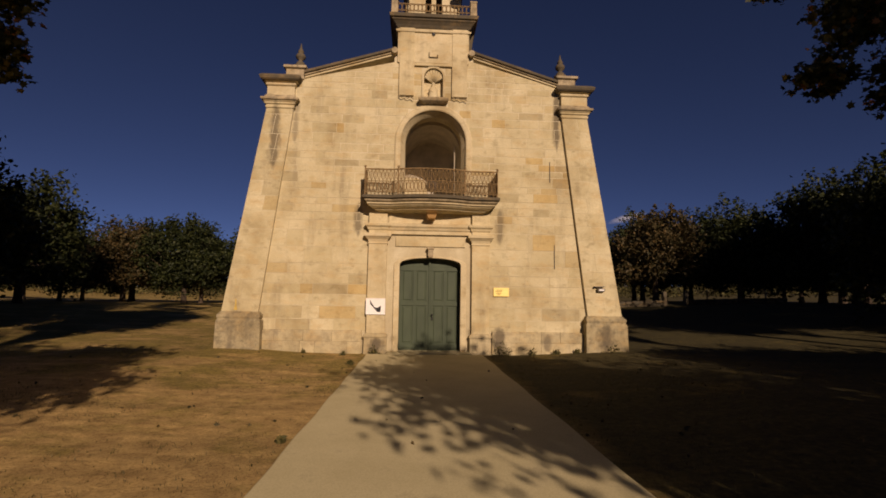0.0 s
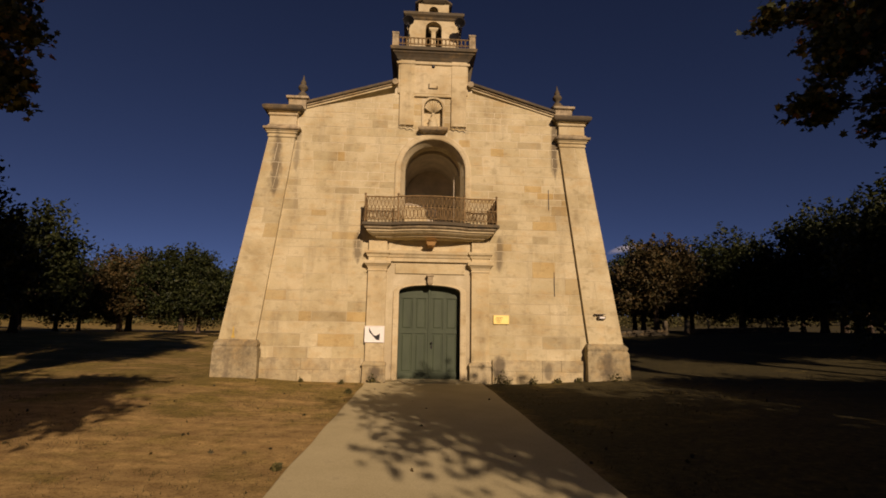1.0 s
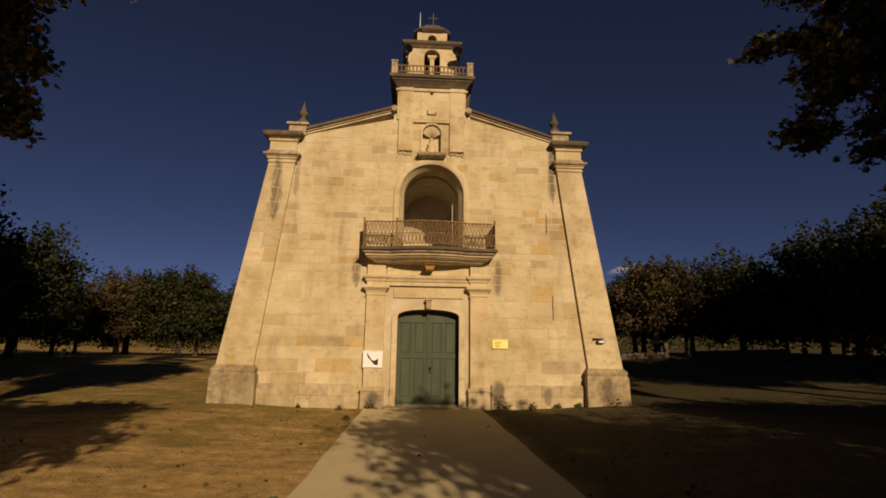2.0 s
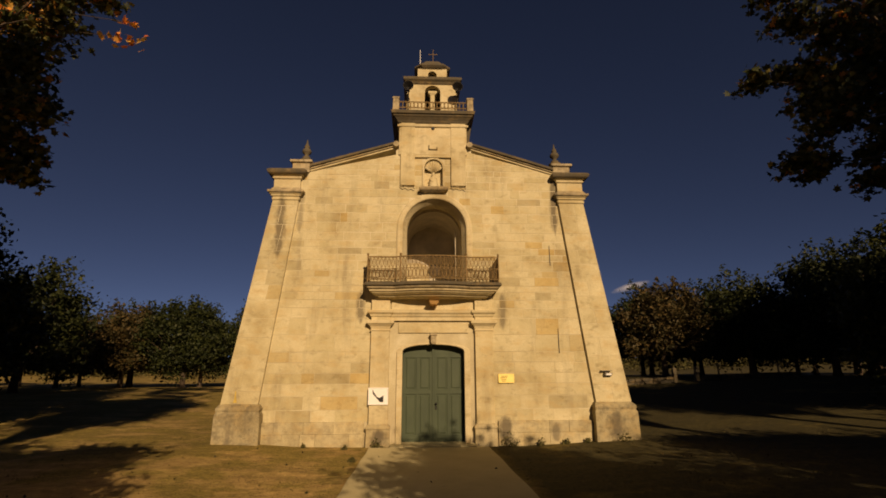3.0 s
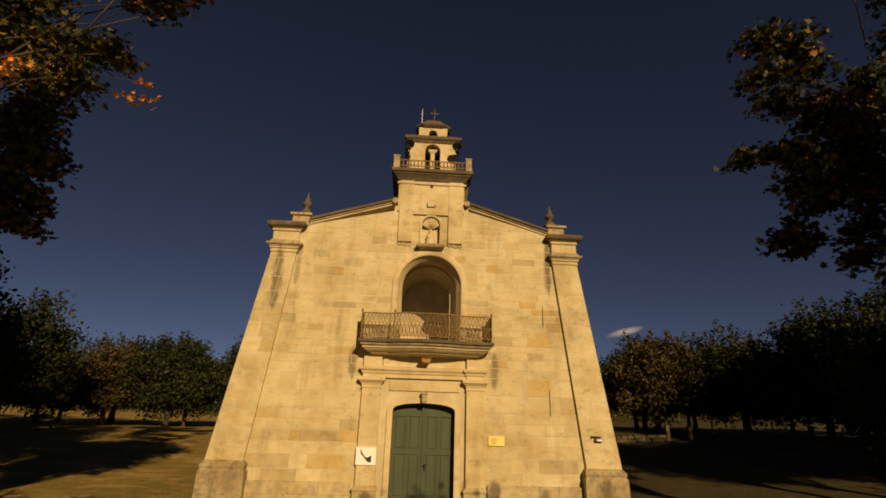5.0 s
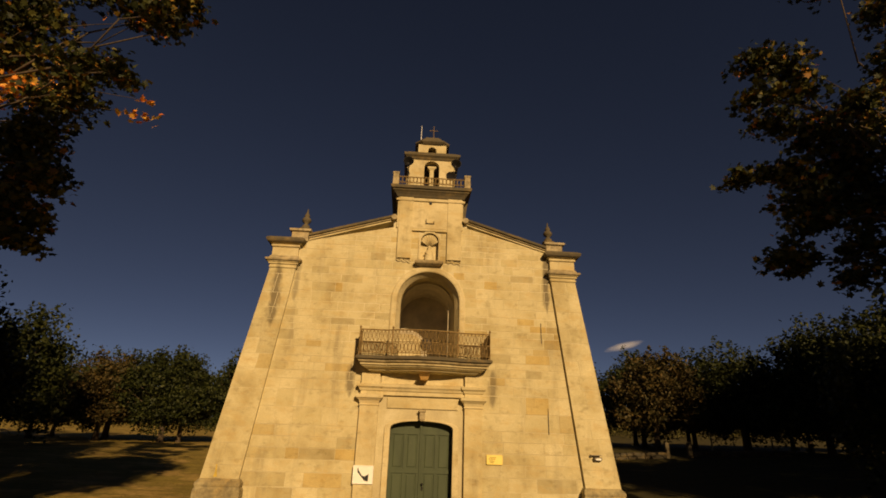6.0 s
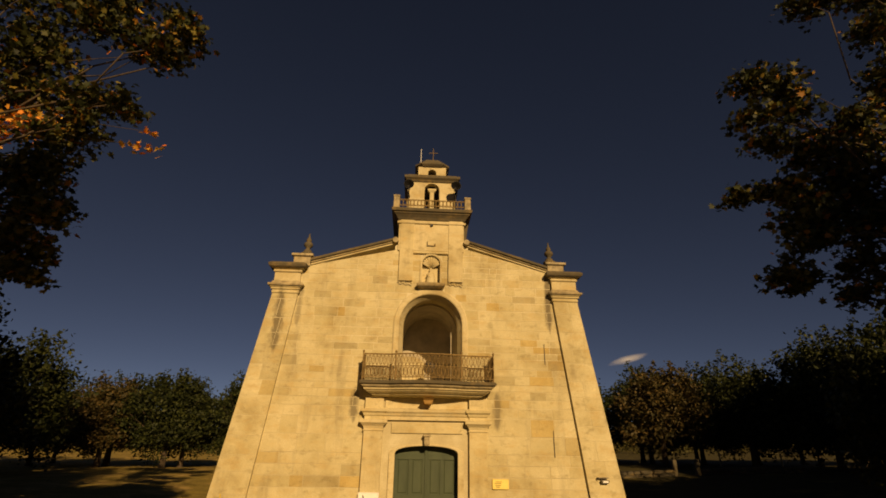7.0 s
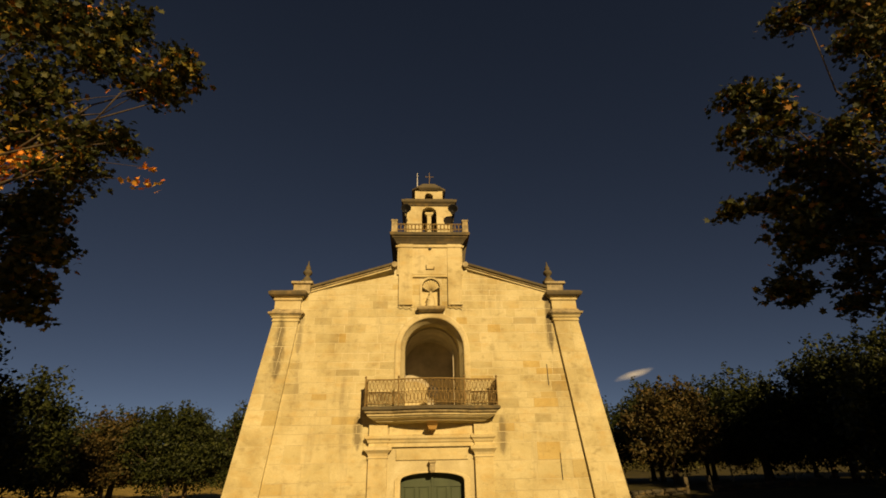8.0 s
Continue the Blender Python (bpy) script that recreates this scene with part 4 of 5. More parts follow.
def near_tree(x, y, seed, tips, crown, autumn_tips, label, count, leaf=0.1, stem=2.3):
    """A broad maple beside the path. tips: place and radii (x, z, rx, rz) of the tufts on its low boughs; crown: (centre, radii) of the leafy body."""
    rng = random.Random(seed)
    t = thing("maple_tree", label, "tree", "maples beside the path", at=(x, y, ground_z(x, y)))
    o = Vector((x, y, ground_z(x, y)))
    bm = bmesh.new()
    lathe(bm, [(0.34, -0.1), (0.24, 0.15), (0.19, 0.6), (0.17, 1.6), (0.16, stem)], 12)
    part("trunk", bm, BARK, t, "dark furrowed trunk", True)
    bm = bmesh.new()
    spots, warm = [], []
    fork = Vector((0, 0, stem - 0.1))
    centre, radii = Vector(crown[0]) - o, Vector(crown[1])
    ends = []
    for k in range(26):
        a, e = rng.uniform(0, 6.283), rng.uniform(-0.35, 1.4)
        r = rng.uniform(0.6, 0.95)
        ends.append(centre + Vector((radii.x * math.cos(a) * math.cos(e), radii.y * math.sin(a) * math.cos(e), radii.z * math.sin(e))) * r)
    for e in ends:
        pts = limb(bm, fork + Vector((rng.uniform(-0.1, 0.1), rng.uniform(-0.1, 0.1), rng.uniform(-0.3, 0.6))), e, 0.075, 0.012, rng, 6, 4)
        for p, w in ((pts[2], 0.5), (pts[3], 0.55), (pts[4], 0.45)):
            for _ in range(count):
                spots.append(p + Vector((near(rng, w), near(rng, w), near(rng, w * 0.6))))
    for ex, ez, rx, rz in tips:                           # leafy tufts at the ends of the boughs
        e = Vector((ex, y + 0.25 + rng.uniform(-0.45, 0.45), ez)) - o
        pts = limb(bm, fork.lerp(centre.lerp(e, 0.45), 0.6), e, 0.05, 0.008, rng, 5, 5)
        twigs = [e + Vector((rng.uniform(-1, 1) * rx, rng.uniform(-0.5, 0.5), rng.uniform(-1, 1) * rz)) for _ in range(4 + int(9 * rx * rz))]
        for q in twigs:                                   # side twigs, each with leaves in loose rows
            tube(bm, pts[4].lerp(e, rng.uniform(0.3, 1.0)), q, 0.012, 0.004, 4)
        for k in range(110 + int(1700 * rx * rz)):
            if k % 3 == 0:
                c = e.lerp(rng.choice(twigs), rng.uniform(0.25, 1.15)) + Vector([near(rng, leaf * 0.5) for _ in range(3)])
            else:
                a, r = rng.uniform(0, 6.283), math.sqrt(rng.random())
                r *= 1.0 + 0.28 * math.sin(3 * a + ex) + 0.16 * math.sin(7 * a + ez)
                c = e + Vector((rx * r * math.cos(a), near(rng, 0.35), rz * r * math.sin(a)))
            spots.append(c)
    for end, spread, n in autumn_tips:
        e = Vector(end) - o
        limb(bm, centre.lerp(e, 0.5), e, 0.02, 0.005, rng, 5, 3)
        for k in range(n):
            warm.append(e + Vector((rng.gauss(0, spread * 1.3), rng.gauss(0, spread), rng.gauss(0, spread * 0.35))))
    part("bough", bm, BARK, t, "dark spreading limbs", True)
    ob = new("crown", leaves_mesh("crown", spots, leaf, rng, LOBED, LEAF_NEAR))
    ob.parent = t
    if warm:
        ob = new("turned_leaves", leaves_mesh("turned_leaves", warm, leaf * 0.9, rng, LOBED, LEAF_AUTUMN))
        ob.parent = t
        tagged(ob, "orange autumn leaves")
    return t


near_tree(-13.4, -4.6, 11,
          [(-11.80, 14.54, 1.11, 0.89), (-10.26, 13.95, 1.09, 0.96), (-8.94, 12.96, 0.92, 0.68), (-8.79, 14.44, 0.72, 0.63), (-7.68, 12.60, 0.61, 0.48), (-7.11, 13.47, 0.50, 0.21), (-6.75, 12.78, 0.49, 0.21),
           (-6.93, 11.84, 0.42, 0.23), (-10.38, 11.94, 0.88, 0.82), (-10.53, 10.67, 0.56, 0.63), (-9.17, 10.66, 0.71, 0.35), (-8.09, 10.46, 0.64, 0.21), (-7.59, 10.08, 0.31, 0.13), (-9.24, 9.52, 0.82, 0.34),
           (-8.26, 9.54, 0.34, 0.34), (-9.50, 8.29, 0.72, 0.66), (-8.79, 8.44, 0.33, 0.37), (-9.42, 7.29, 0.50, 0.63), (-8.77, 7.71, 0.36, 0.26), (-8.36, 7.16, 0.33, 0.20), (-8.79, 6.62, 0.42, 0.27),
           (-9.14, 6.24, 0.34, 0.46), (-8.50, 5.86, 0.31, 0.13)],
          ((-14.6, -4.4, 9.9), (2.6, 3.0, 4.8)),
          [((-10.45, -4.1, 9.67), 0.36, 117), ((-10.02, -4.0, 9.99), 0.29, 143), ((-9.22, -4.1, 9.80), 0.18, 65), ((-7.09, -4.4, 9.19), 0.16, 28), ((-6.90, -4.4, 9.57), 0.08, 10), ((-10.26, -4.1, 15.08), 0.22, 33), ((-9.33, -4.1, 14.22), 0.18, 20), ((-8.14, -4.0, 13.23), 0.33, 33), ((-7.76, -4.0, 12.23), 0.27, 23), ((-11.37, -4.0, 12.04), 0.26, 23)],
          "tall maple with dark green and orange autumn leaves", 190, 0.16, 3.6)
near_tree(14.2, -4.6, 12,
          [(8.30, 12.04, 0.54, 0.23), (9.18, 11.96, 0.60, 0.39), (9.66, 11.38, 0.41, 0.46), (8.10, 10.68, 0.55, 0.24), (9.02, 10.60, 0.61, 0.26), (9.64, 10.07, 0.51, 0.42), (7.71, 8.71, 0.40, 0.13),
           (8.59, 8.90, 0.49, 0.23), (9.17, 8.61, 0.57, 0.51), (8.66, 7.51, 0.55, 0.59), (8.08, 6.56, 0.32, 0.24), (8.75, 6.49, 0.40, 0.27), (10.51, 9.64, 0.67, 0.83), (9.82, 8.13, 0.63, 0.71),
           (10.97, 10.92, 0.34, 0.38), (11.63, 10.75, 0.62, 0.87), (11.12, 8.63, 0.65, 0.97), (10.58, 7.07, 0.46, 0.61), (10.01, 6.14, 0.40, 0.24), (12.50, 12.35, 0.49, 0.82), (12.60, 14.21, 0.48, 0.42),
           (13.56, 14.83, 0.79, 0.98), (11.50, 15.78, 0.71, 0.36), (12.71, 16.03, 0.90, 0.52), (14.68, 17.17, 1.12, 1.05)],
          ((15.4, -4.4, 10.2), (2.4, 3.0, 4.8)),
          [((10.44, -4.0, 10.64), 0.23, 78), ((9.05, -4.0, 9.14), 0.17, 46), ((9.52, -4.0, 12.33), 0.34, 39), ((11.19, -4.0, 8.41), 0.21, 28)],
          "tall maple with dark green leaves turning orange", 190, 0.16, 3.6)
# these maples stand out of view, put there for the shadows they throw
near_tree(5.2, -15.0, 17, [], ((5.0, -14.9, 4.3), (2.7, 2.4, 1.8)), [], "low dark green maple out of view, placed to shade the path", 190, 0.15)
near_tree(-5.6, -15.8, 18, [], ((-5.4, -15.6, 4.6), (2.7, 2.7, 2.0)), [], "low maple out of view, placed to shade the left grass", 300, 0.17)
# unseen tall crowns added to shade the maples and the far ground
for x, y, seed, crown in ((-6.6, -17.2, 19, ((-6.4, -16.2, 12.2), (2.7, 2.4, 1.6))), (-13.2, -15.9, 24, ((-13.4, -14.6, 12.6), (3.6, 2.6, 2.0))), (-20.4, -12.4, 25, ((-20.0, -11.8, 11.6), (4.0, 3.0, 2.6)))):
    near_tree(x, y, seed, [], crown, [], "tall maple out of view, added to shade the left side", 170, 0.24, 7.6)
for x, y, seed, crown in ((12.8, -16.4, 20, ((12.6, -15.8, 12.4), (3.2, 2.8, 3.0))), (18.7, -15.6, 26, ((18.4, -15.0, 11.4), (3.6, 2.8, 2.6))), (25.4, -13.2, 27, ((25.0, -12.6, 11.4), (3.8, 2.8, 2.6)))):
    near_tree(x, y, seed, [], crown, [], "tall maple out of view, added to shade the right side", 170, 0.22, 7.6)
near_tree(4.6, -18.0, 13, [], ((4.2, -17.8, 5.7), (2.6, 3.0, 2.0)), [], "broad dark green maple out of view, placed to shade the path", 135, 0.15)
near_tree(9.6, -15.0, 14, [], ((9.6, -15.0, 4.5), (3.6, 3.4, 2.0)), [], "broad dark green maple out of view, placed to shade the right", 66, 0.16)
near_tree(-10.2, -13.4, 15, [], ((-10.2, -13.4, 4.7), (3.6, 3.4, 2.2)), [], "broad dark green maple out of view, placed to shade the grass", 240, 0.17)
near_tree(10.6, -9.3, 16, [], ((10.6, -9.6, 3.1), (3.0, 2.6, 1.2)), [], "low broad maple out of view, placed to shade the right", 130, 0.15)


def far_tree(seed, height, radius, material, label):
    rng = random.Random(seed)
    t = thing("tree", label, "tree", "trees round the church")
    bm = bmesh.new()
    lathe(bm, [(0.34, -0.3), (0.22, 0.3), (0.18, 1.2), (0.15, 2.2), (0.10, 3.4)], 9)
    part("trunk", bm, BARK, t, "dark trunk", True)
    bm = bmesh.new()
    spots = []
    zc, rz = height * 0.54, height * 0.46
    for k in range(135):
        a, e = rng.uniform(0, 6.283), math.asin(rng.uniform(-0.85, 1.0))
        r = rng.uniform(0.3, 1.0) ** 0.6 * (1.0 + 0.15 * math.sin(3 * a + seed))
        wide = math.cos(e) if e > 0 else max(math.cos(e), 0.8)
        p = Vector((radius * math.cos(a) * wide * r, radius * math.sin(a) * wide * r, zc + rz * math.sin(e) * r))
        if k % 5 == 0:
            limb(bm, (0, 0, rng.uniform(1.6, 2.6)), p, 0.07, 0.012, rng, 5, 3)
        w = rng.uniform(0.28, 0.5)
        for _ in range(85):
            spots.append(p + Vector((rng.gauss(0, w), rng.gauss(0, w), rng.gauss(0, w * 0.75))))
        if e > 0.6:                                      # upright shoots on the crown's top
            for _ in range(14):
                spots.append(p + Vector((rng.gauss(0, 0.09), rng.gauss(0, 0.09), rng.uniform(0.2, 0.95))))
    part("bough", bm, BARK, t, "dark limbs", True)
    ob = new("crown", leaves_mesh("crown", spots, 0.27, rng, OVAL, material))
    ob.parent = t
    return t


rng_size = random.Random(4)


def plant(src, x, y, turn, size):
    m = Matrix.Translation((x, y, ground_z(x, y))) @ Matrix.Rotation(turn, 4, "Z")
    ob = copy_thing(src, m)
    ob.scale = (size, size, size * rng_size.uniform(0.93, 1.08))
    return ob


green_a = far_tree(21, 7.6, 3.3, LEAF_FAR, "round dark green deciduous tree on the grass")
green_b = far_tree(22, 7.0, 3.0, LEAF_FAR, "dark green deciduous tree with upright shoots")
brown_a = far_tree(23, 6.6, 2.9, LEAF_BROWN, "deciduous tree with leaves turning brown")
green_a.scale = (1.05, 1.05, 1.0)
for ob, x, y in ((green_a, -24.5, 17.5), (green_b, -19.4, 28.0), (brown_a, 17.6, 22.0)):
    ob.location = (x, y, ground_z(x, y))
rows = [(green_b, -29.5, 20.0, 1.1, 1.0), (green_b, -34.0, 12.0, 0.4, 0.95), (green_b, -20.0, 8.5, 2.6, 0.8), (brown_a, -24.0, 27.5, 2.0, 1.0),
        (green_a, 23.5, 21.0, 0.9, 1.02), (green_b, 26.8, 17.5, 1.7, 1.1), (green_a, 31.5, 20.0, 2.9, 1.14), (green_b, 34.5, 16.5, 3.9, 1.26), (green_b, 14.0, 31.0, 0.2, 0.85), (green_a, 38.0, 26.0, 3.3, 1.4),
        # out of view from here on, added to throw shade
        (green_b, 28.0, 6.0, 0.7, 1.6), (green_a, 14.5, -11.0, 4.4, 0.62), (green_b, 20.0, -9.0, 1.4, 0.7), (green_a, 8.5, -20.5, 2.4, 0.9), (green_b, 14.5, -17.0, 0.4, 0.95),
        (green_a, 24.5, 1.5, 0.3, 1.5), (green_b, -17.5, -8.0, 1.0, 0.85), (green_a, -26.0, 8.0, 2.0, 1.2), (green_b, -31.0, 5.0, 4.0, 1.4), (green_a, 25.0, -5.0, 2.2, 0.95), (green_b, 32.0, 1.0, 5.1, 1.7),
        (green_a, 34.0, 8.5, 1.9, 1.6), (green_b, 17.5, -13.5, 3.2, 0.72), (green_b, -3.0, -27.0, 0.8, 0.9), (green_a, 10.5, -26.0, 3.6, 0.95), (green_b, -13.0, -24.0, 5.5, 0.95)]
# more trees at or past the view's edge, added for their shade
rows += [(green_a, 17.4, 2.4, 1.6, 0.8), (green_b, 18.4, 0.8, 2.6, 0.85), (green_a, 23.5, 5.0, 3.6, 0.9), (green_b, 20.5, 4.0, 1.6, 0.85), (green_a, 26.5, 9.0, 2.6, 0.95), (green_b, 31.5, 12.5, 3.6, 1.1), (green_a, -17.5, 4.5, 4.6, 0.85), (green_b, -15.5, 0.0, 5.6, 0.85), (green_a, -25.5, 12.0, 0.1, 0.95), (green_b, -22.0, 3.0, 1.2, 1.2),
         (green_a, 37.0, 4.0, 2.2, 1.7), (green_b, 21.0, -14.0, 4.1, 0.95), (green_a, 26.0, -11.0, 0.5, 0.95)]
rng = random.Random(31)
for y, reach in ((29.5, 48), (35.0, 54)):      # rows of the grove behind the church
    for side in (-1, 1):
        x = 14.0 + (y - 29.5) * 0.3
        while x < reach:
            if not (side < 0 and y < 30 and x > 40):
                rows.append((rng.choice((green_a, green_b, green_a, green_b, brown_a)), side * x, y + rng.uniform(-1, 1), rng.uniform(0, 6.2), rng.uniform(0.8, 0.98) * (1.0 if side < 0 else 1.08)))
            x += rng.uniform(4.6, 6.0)
for src, x, y, a, s in rows:
    plant(src, x, y, a, s)


# ---- low wall, gate posts and stakes beyond the church ----
def field_wall():
    """Courses of rough stones with a gateway between two squared posts."""
    rng = random.Random(14)
    t = thing("field_wall", "low dark dry-stone wall with a gateway under the trees", "wall")
    for xa, xb in ((10.6, 15.0), (16.7, 23.0)):
        for row in range(2):
            x = xa
            while x < xb - 0.05:
                w = min(rng.uniform(0.35, 0.75), xb - x)
                y, z = 16.0 + rng.uniform(-0.03, 0.03), ground_z(x, 16.0) + 0.2 * row - 0.05
                bm = bmesh.new()
                loft(bm, [(x + 0.01, x + w - 0.01, y - 0.2, y + 0.2, z), (x + 0.01, x + w - 0.01, y - 0.21, y + 0.2, z + 0.1), (x + 0.03, x + w - 0.02, y - 0.17, y + 0.17, z + 0.195)])
                part("wall_stone", bm, WALL_STONE, t, worn=0.015)
                x += w
    for x in (15.15, 16.55):
        bm = bmesh.new()
        z = ground_z(x, 16.0)
        loft(bm, [(x - 0.12, x + 0.12, 15.88, 16.12, z - 0.05), (x - 0.11, x + 0.11, 15.89, 16.11, z + 0.82), (x - 0.05, x + 0.05, 15.95, 16.05, z + 0.88)])
        part("gate_post", bm, WEATHERED_SHADED, t, "squared stone gate post", worn=0.012)


def stake(x, y):
    t = thing("tree_stake", "pale wooden stake standing in the dry grass", "stake", "stakes in the field", at=(x, y, ground_z(x, y)))
    bm = bmesh.new()
    loft(bm, [(-0.05, 0.05, -0.05, 0.05, -0.1), (-0.045, 0.045, -0.045, 0.045, 0.95), (-0.02, 0.02, -0.02, 0.02, 1.02)])
    part("post", bm, PALE_WOOD, t, worn=0.006)
    bm = bmesh.new()
    loft(bm, [(-0.16, 0.16, -0.065, -0.04, 0.78), (-0.15, 0.16, -0.065, -0.04, 0.86)])
    part("crosspiece", bm, PALE_WOOD, t, worn=0.004)


field_wall()
for x, y in ((24.0, 26.0), (27.6, 24.0)):
    stake(x, y)


# ---- undergrowth and far ground ----
def scrub():
    rng = random.Random(5)
    spots = []
    for k in range(320):
        side = -1 if k % 2 else 1
        x = side * rng.uniform(8, 110)
        y = rng.uniform(66, 90)
        r = rng.uniform(0.8, 2.0)
        for _ in range(75):
            spots.append(Vector((x + rng.gauss(0, r * 1.3), y + rng.gauss(0, r), ground_z(x, y) + abs(rng.gauss(0, r * 0.9)))))
    ob = new("scrub", leaves_mesh("scrub", spots, 0.38, rng, OVAL, BUSH))
    tagged(ob, "low dry scrub along the field's edge", "scrub", kind="stuff")


def far_wood():
    rng = random.Random(6)
    spots = []
    for k in range(330):
        a = rng.uniform(-1.25, 1.25)
        d = rng.uniform(90, 150)
        x, y = d * math.sin(a), d * math.cos(a)
        h = rng.uniform(2.5, 6.0)
        for _ in range(60):
            spots.append(Vector((x + rng.gauss(0, 2.2), y + rng.gauss(0, 2.2), ground_z(x, y) + rng.uniform(0, h))))
    ob = new("far_wood", leaves_mesh("far_wood", spots, 1.1, rng, OVAL, BUSH))
    tagged(ob, "low dark wood along the horizon", "wood", kind="stuff")


def blades():
    rng = random.Random(7)
    verts, faces = [], []
    k = 0
    while k < 15000:
        x, y = rng.uniform(-12, 13), rng.uniform(-12.5, 4)
        k += 1
        if -1.75 < x < 1.56 or (y > -0.5 and abs(x) < 6.0):
            continue
        n = noise.noise(Vector((x * 0.5, y * 0.5, 3.0)))
        edge = min(abs(x + 1.75), abs(x - 1.56)) < 0.15 or (y > -0.8 and abs(x) < 6)
        if n < 0.02 and not edge and rng.random() > 0.12:
            continue
        z = ground_z(x, y)
        for _ in range(4):
            a, h, w = rng.uniform(0, 6.28), rng.uniform(0.012, 0.04), 0.005
            px, py = x + rng.gauss(0, 0.05), y + rng.gauss(0, 0.05)
            dx, dy = math.cos(a), math.sin(a)
            i = len(verts)
            verts += [(px - dy * w, py + dx * w, z - 0.01), (px + dy * w, py - dx * w, z - 0.01), (px + dx * h * 0.7, py + dy * h * 0.7, z + h)]
            faces.append((i, i + 1, i + 2))
    me = bpy.data.meshes.new("grass")
    me.from_pydata(verts, [], faces)
    me.materials.append(STRAW)
    tagged(new("grass", me), "short dry yellow grass", "grass", kind="stuff")


def litter():
    rng = random.Random(8)
    spots = []
    for _ in range(220):
        x, y = rng.uniform(-11, 10), rng.uniform(-12, -0.6)
        if -1.6 < x < 1.4 and rng.random() < 0.7:
            continue
        spots.append(Vector((x, y, (0.062 if -1.6 < x < 1.4 else ground_z(x, y) + 0.02))))
    me = leaves_mesh("fallen_leaves", spots, 0.055, rng, LOBED, LEAF_BROWN)
    tagged(new("fallen_leaves", me), "brown fallen leaves on the ground", "leaves", kind="stuff")


scrub()
far_wood()
blades()
litter()


def weed(x, y, h, seed):
    rng = random.Random(seed)
    z = 0.0 if abs(x) < 2 else ground_z(x, y)
    spots = [Vector((rng.gauss(0, h * 0.35), rng.gauss(0, h * 0.2), abs(rng.gauss(0, h * 0.5)))) for _ in range(90)]
    t = thing("weed", "small dark weed growing at the foot of the wall", "weed", "weeds along the wall", at=(x, y, z))
    bm = bmesh.new()
    for k in range(5):
        tube(bm, (0, 0, -0.02), (rng.gauss(0, h * 0.3), rng.gauss(0, h * 0.2), h * rng.uniform(0.4, 0.9)), 0.006, 0.003, 4)
    part("stem", bm, BARK, t)
    ob = new("foliage", leaves_mesh("foliage", spots, 0.07, rng, OVAL, BUSH))
    ob.parent = t


for k, (x, y, h) in enumerate(((-1.48, -0.42, 0.22), (2.05, -0.30, 0.30), (2.9, -0.26, 0.16), (3.6, -0.24, 0.12), (5.1, -0.62, 0.24), (-3.4, -0.25, 0.08), (4.2, -0.25, 0.12), (-1.80, -8.6, 0.05), (-1.86, -2.4, 0.10), (-2.3, -0.5, 0.09))):
    weed(x, y, h, 40 + k)


def cloud():
    """A small wisp of high cloud far behind the trees."""
    m, nt, b = nodes_of("cloud_wisp", 1.0)
    b.inputs["Base Color"].default_value = (0.85, 0.85, 0.88, 1)
    n = noise_tex(nt, 0.02, 5, 0.6, (0.5, 1, 1.6))
    tc = nt.nodes.new("ShaderNodeTexCoord")
    gr = nt.nodes.new("ShaderNodeTexGradient")
    gr.gradient_type = "SPHERICAL"
    link(nt, tc.outputs["Object"], gr.inputs[0])
    mu = nt.nodes.new("ShaderNodeMath")
    mu.operation = "MULTIPLY"
    link(nt, n, mu.inputs[0])
    link(nt, gr.outputs["Fac"], mu.inputs[1])
    al = ramp(nt, mu.outputs[0], [(0.12, (0.0,)), (0.5, (0.42,))])
    link(nt, al, b.inputs["Alpha"])
    bm = bmesh.new()
    n = 20
    bm.faces.new([bm.verts.new((math.cos(2 * math.pi * i / n), 0, math.sin(2 * math.pi * i / n))) for i in range(n)])
    ob = part("cloud", bm, m, None, "small thin white cloud low in the sky", kind="structure")
    tagged(ob, category="cloud")
    ob.location = CLOUD_AT
    ob.scale = (84, 1, 16)
    ob.rotation_euler = (0, radians(-14), radians(-22))
    ob.visible_shadow = False


CLOUD_AT = (668, 1500, 266)
cloud()


# ---- stones of the front, one by one ----
def hole_at(z0, z1):
    """Stretches of a course that other masonry covers."""
    zm = (z0 + z1) / 2
    gaps = []
    if z0 < 3.70:
        gaps.append((-1.70, 1.66))
    elif z0 < 4.28:
        gaps.append((-1.50, 1.45))
    if 4.2 < z1 and z0 < WIN_SPRING + 1.04:
        r = 1.06
        if z0 > WIN_SPRING:
            r = math.sqrt(max(0.0, 1.06 ** 2 - (z0 - WIN_SPRING) ** 2))
        if r > 0.1:
            gaps.append((WX - r, WX + r))
    if z1 > 7.30 and z0 < 8.45:
        gaps.append((-0.32, 0.36))
    return sorted(gaps)


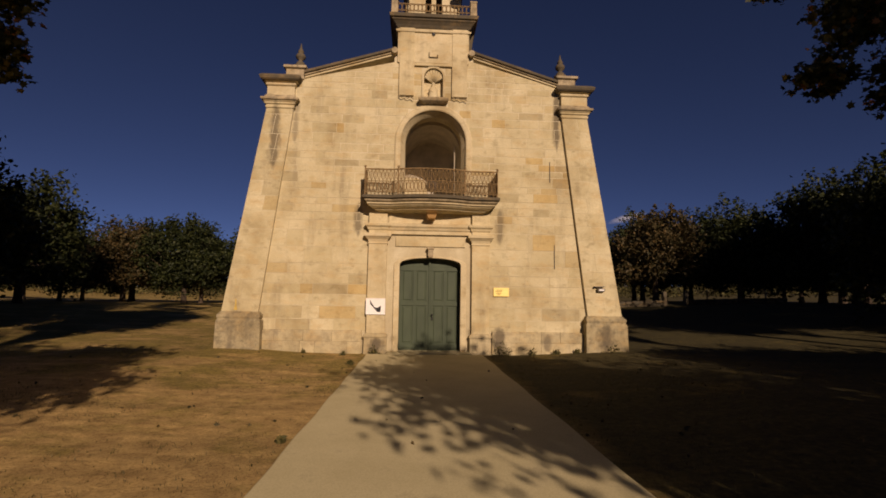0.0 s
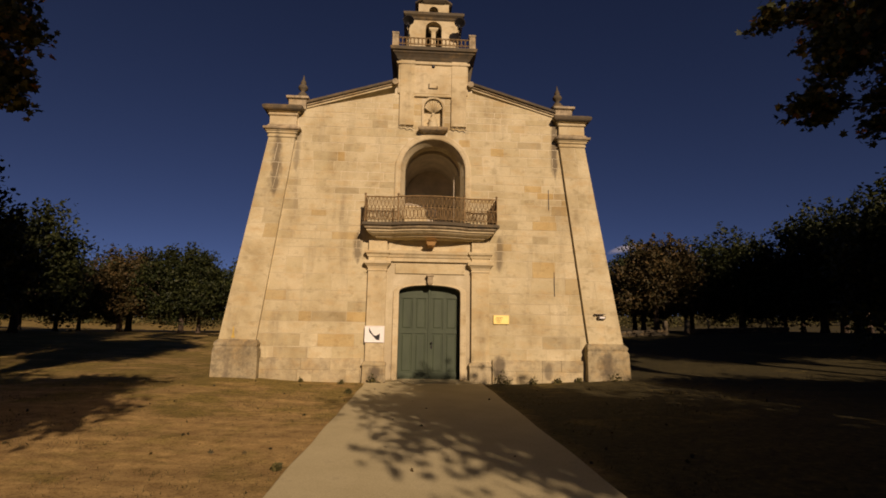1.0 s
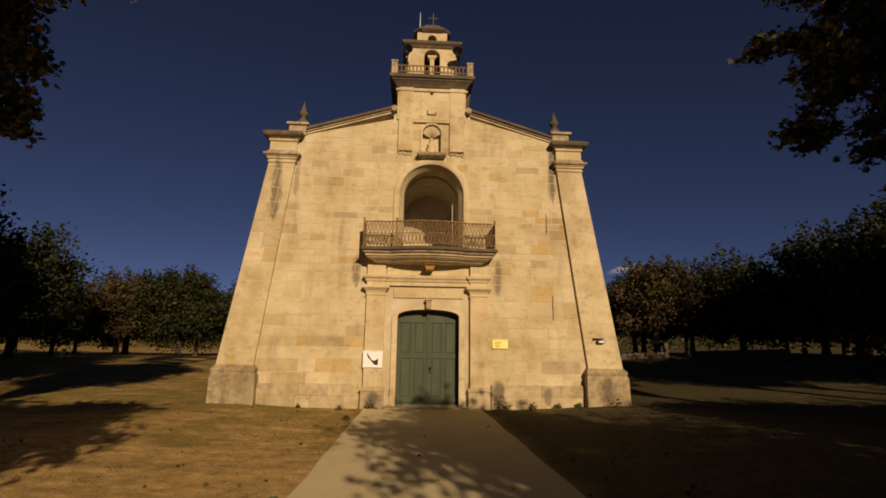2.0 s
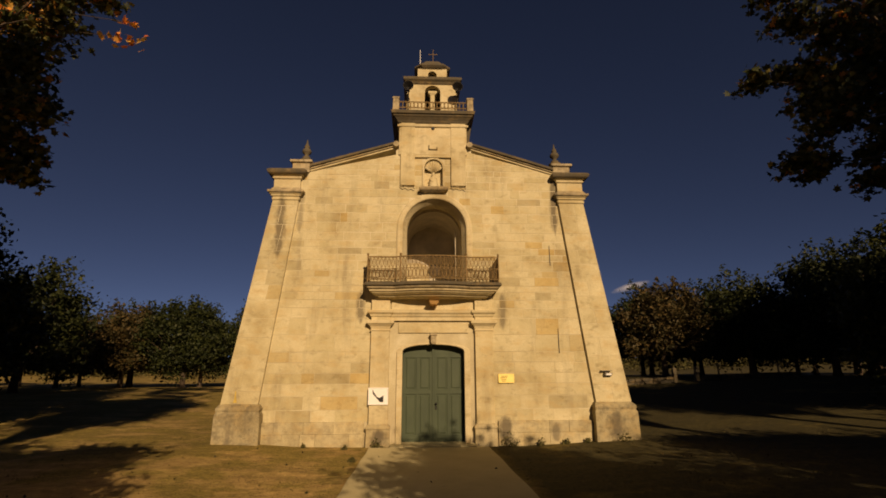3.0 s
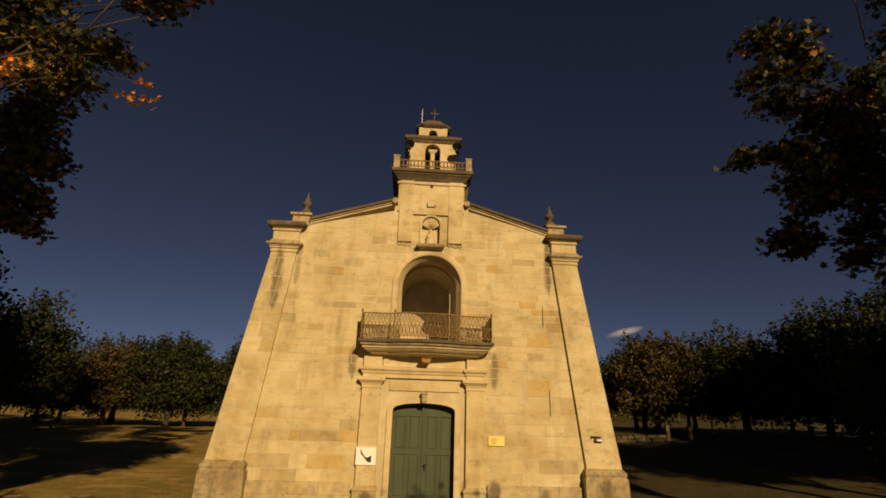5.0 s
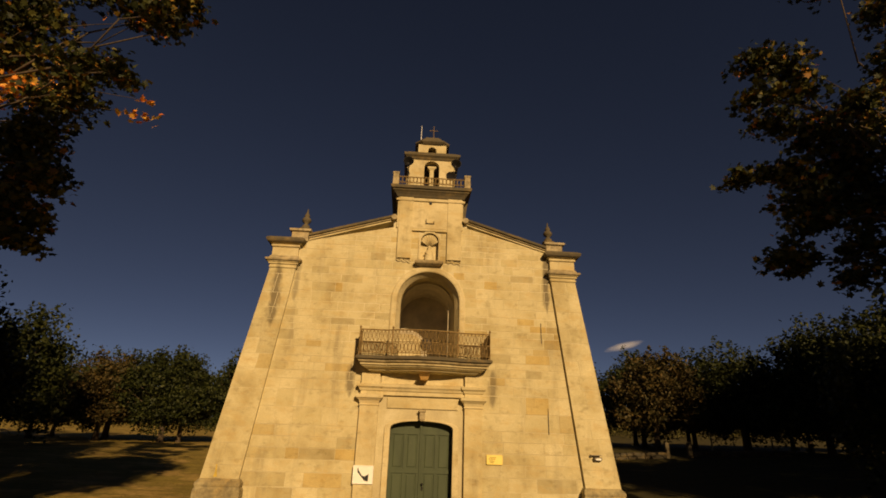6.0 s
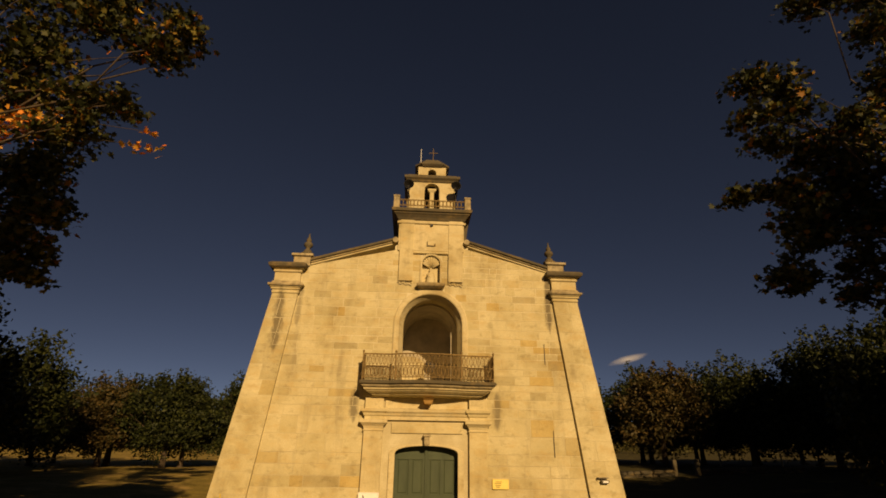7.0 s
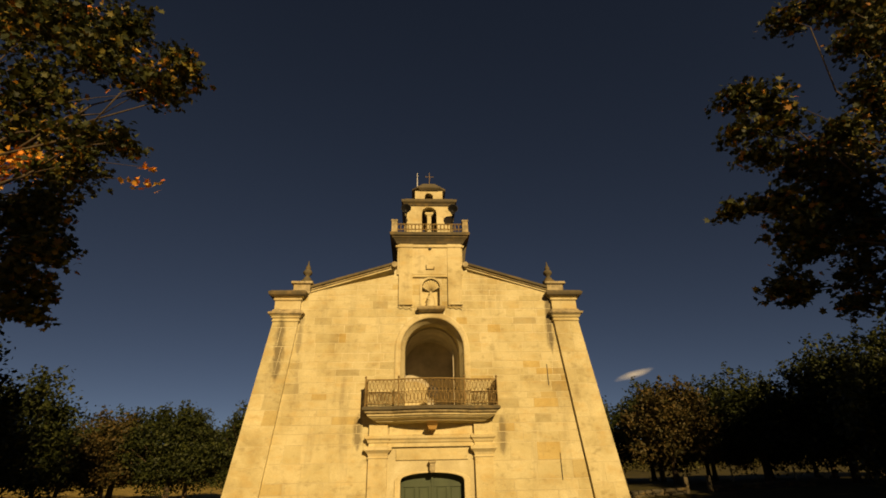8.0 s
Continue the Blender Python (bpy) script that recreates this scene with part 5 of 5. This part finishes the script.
def stones():
    rng = random.Random(3)
    made = []
    z = 0.62
    while z < 8.66:
        h = rng.choice((0.23, 0.26, 0.29, 0.33, 0.38)) * (1.25 if z < 3.6 else 0.80)
        z1 = min(z + h, 8.70)
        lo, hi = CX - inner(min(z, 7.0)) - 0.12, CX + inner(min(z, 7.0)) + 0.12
        cursor, spans = lo, []
        for a, b in hole_at(z, z1):
            spans.append((cursor, a))
            cursor = max(cursor, b)
        spans.append((cursor, hi))
        for a, b in spans:
            x = a
            while x < b - 0.02:
                w = (rng.uniform(0.42, 1.05) if rng.random() > 0.15 else rng.uniform(0.22, 0.4)) * (1.25 if z < 3.6 else 0.82)
                if b - (x + w) < 0.3:
                    w = b - x
                j = rng.uniform(0.003, 0.006)
                made.append((clip([(x + j, z + j + rng.uniform(0, 0.004)), (x + w - j, z + j + rng.uniform(0, 0.004)), (x + w - j - rng.uniform(0, 0.004), z1 - j - rng.uniform(0, 0.005)), (x + j + rng.uniform(0, 0.004), z1 - j - rng.uniform(0, 0.005))], GABLE), -rng.uniform(0.001, 0.007), 0.04, wall))
                x += w
        z = z1
    for p, s in zip([o for o in church.children if o.name.startswith("pilaster") and "base" not in o.name and "capital" not in o.name], (-1, 1)):
        z = 1.1
        while z < TOP_Z - 0.05:
            z1 = min(z + rng.uniform(0.34, 0.62), TOP_Z)
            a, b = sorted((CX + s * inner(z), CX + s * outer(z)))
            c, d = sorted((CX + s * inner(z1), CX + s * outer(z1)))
            k = rng.uniform(0.35, 0.65)
            cuts = [(0.0, 1.0)] if rng.random() < 0.45 else [(0.0, k), (k, 1.0)]
            for u, v in cuts:
                j = rng.uniform(0.003, 0.006)
                made.append(([(a + (b - a) * u + j * (u > 0), z + j), (a + (b - a) * v - j * (v < 1), z + j), (c + (d - c) * v - j * (v < 1), z1 - j), (c + (d - c) * u + j * (u > 0), z1 - j)],
                             -0.10 - rng.uniform(0.001, 0.006), -0.07, p))
            z = z1
    made = [m for m in made if len(m[0]) >= 3]
    rest = bmesh.new()
    for n, (poly, yf, yb, parent) in enumerate(made):
        bm = bmesh.new() if n < 300 else rest
        e = 0.004
        cx, cz = sum(p[0] for p in poly) / len(poly), sum(p[1] for p in poly) / len(poly)
        small = [(x + max(-e, min(e, cx - x)), z + max(-e, min(e, cz - z))) for x, z in poly]
        rows = [[bm.verts.new((x, y, z)) for x, z in pl] for pl, y in ((poly, yb), (poly, yf + e), (small, yf))]
        k = len(poly)
        for r, s in zip(rows, rows[1:]):
            for i in range(k):
                q = (i + 1) % k
                bm.faces.new((r[i], r[q], s[q], s[i]))
        bm.faces.new(rows[2])
        if n < 300:
            part("stone", bm, STONE, parent)
    if len(made) > 300:
        part("gable_masonry", rest, STONE, wall, kind="stuff")
    else:
        rest.free()


stones()
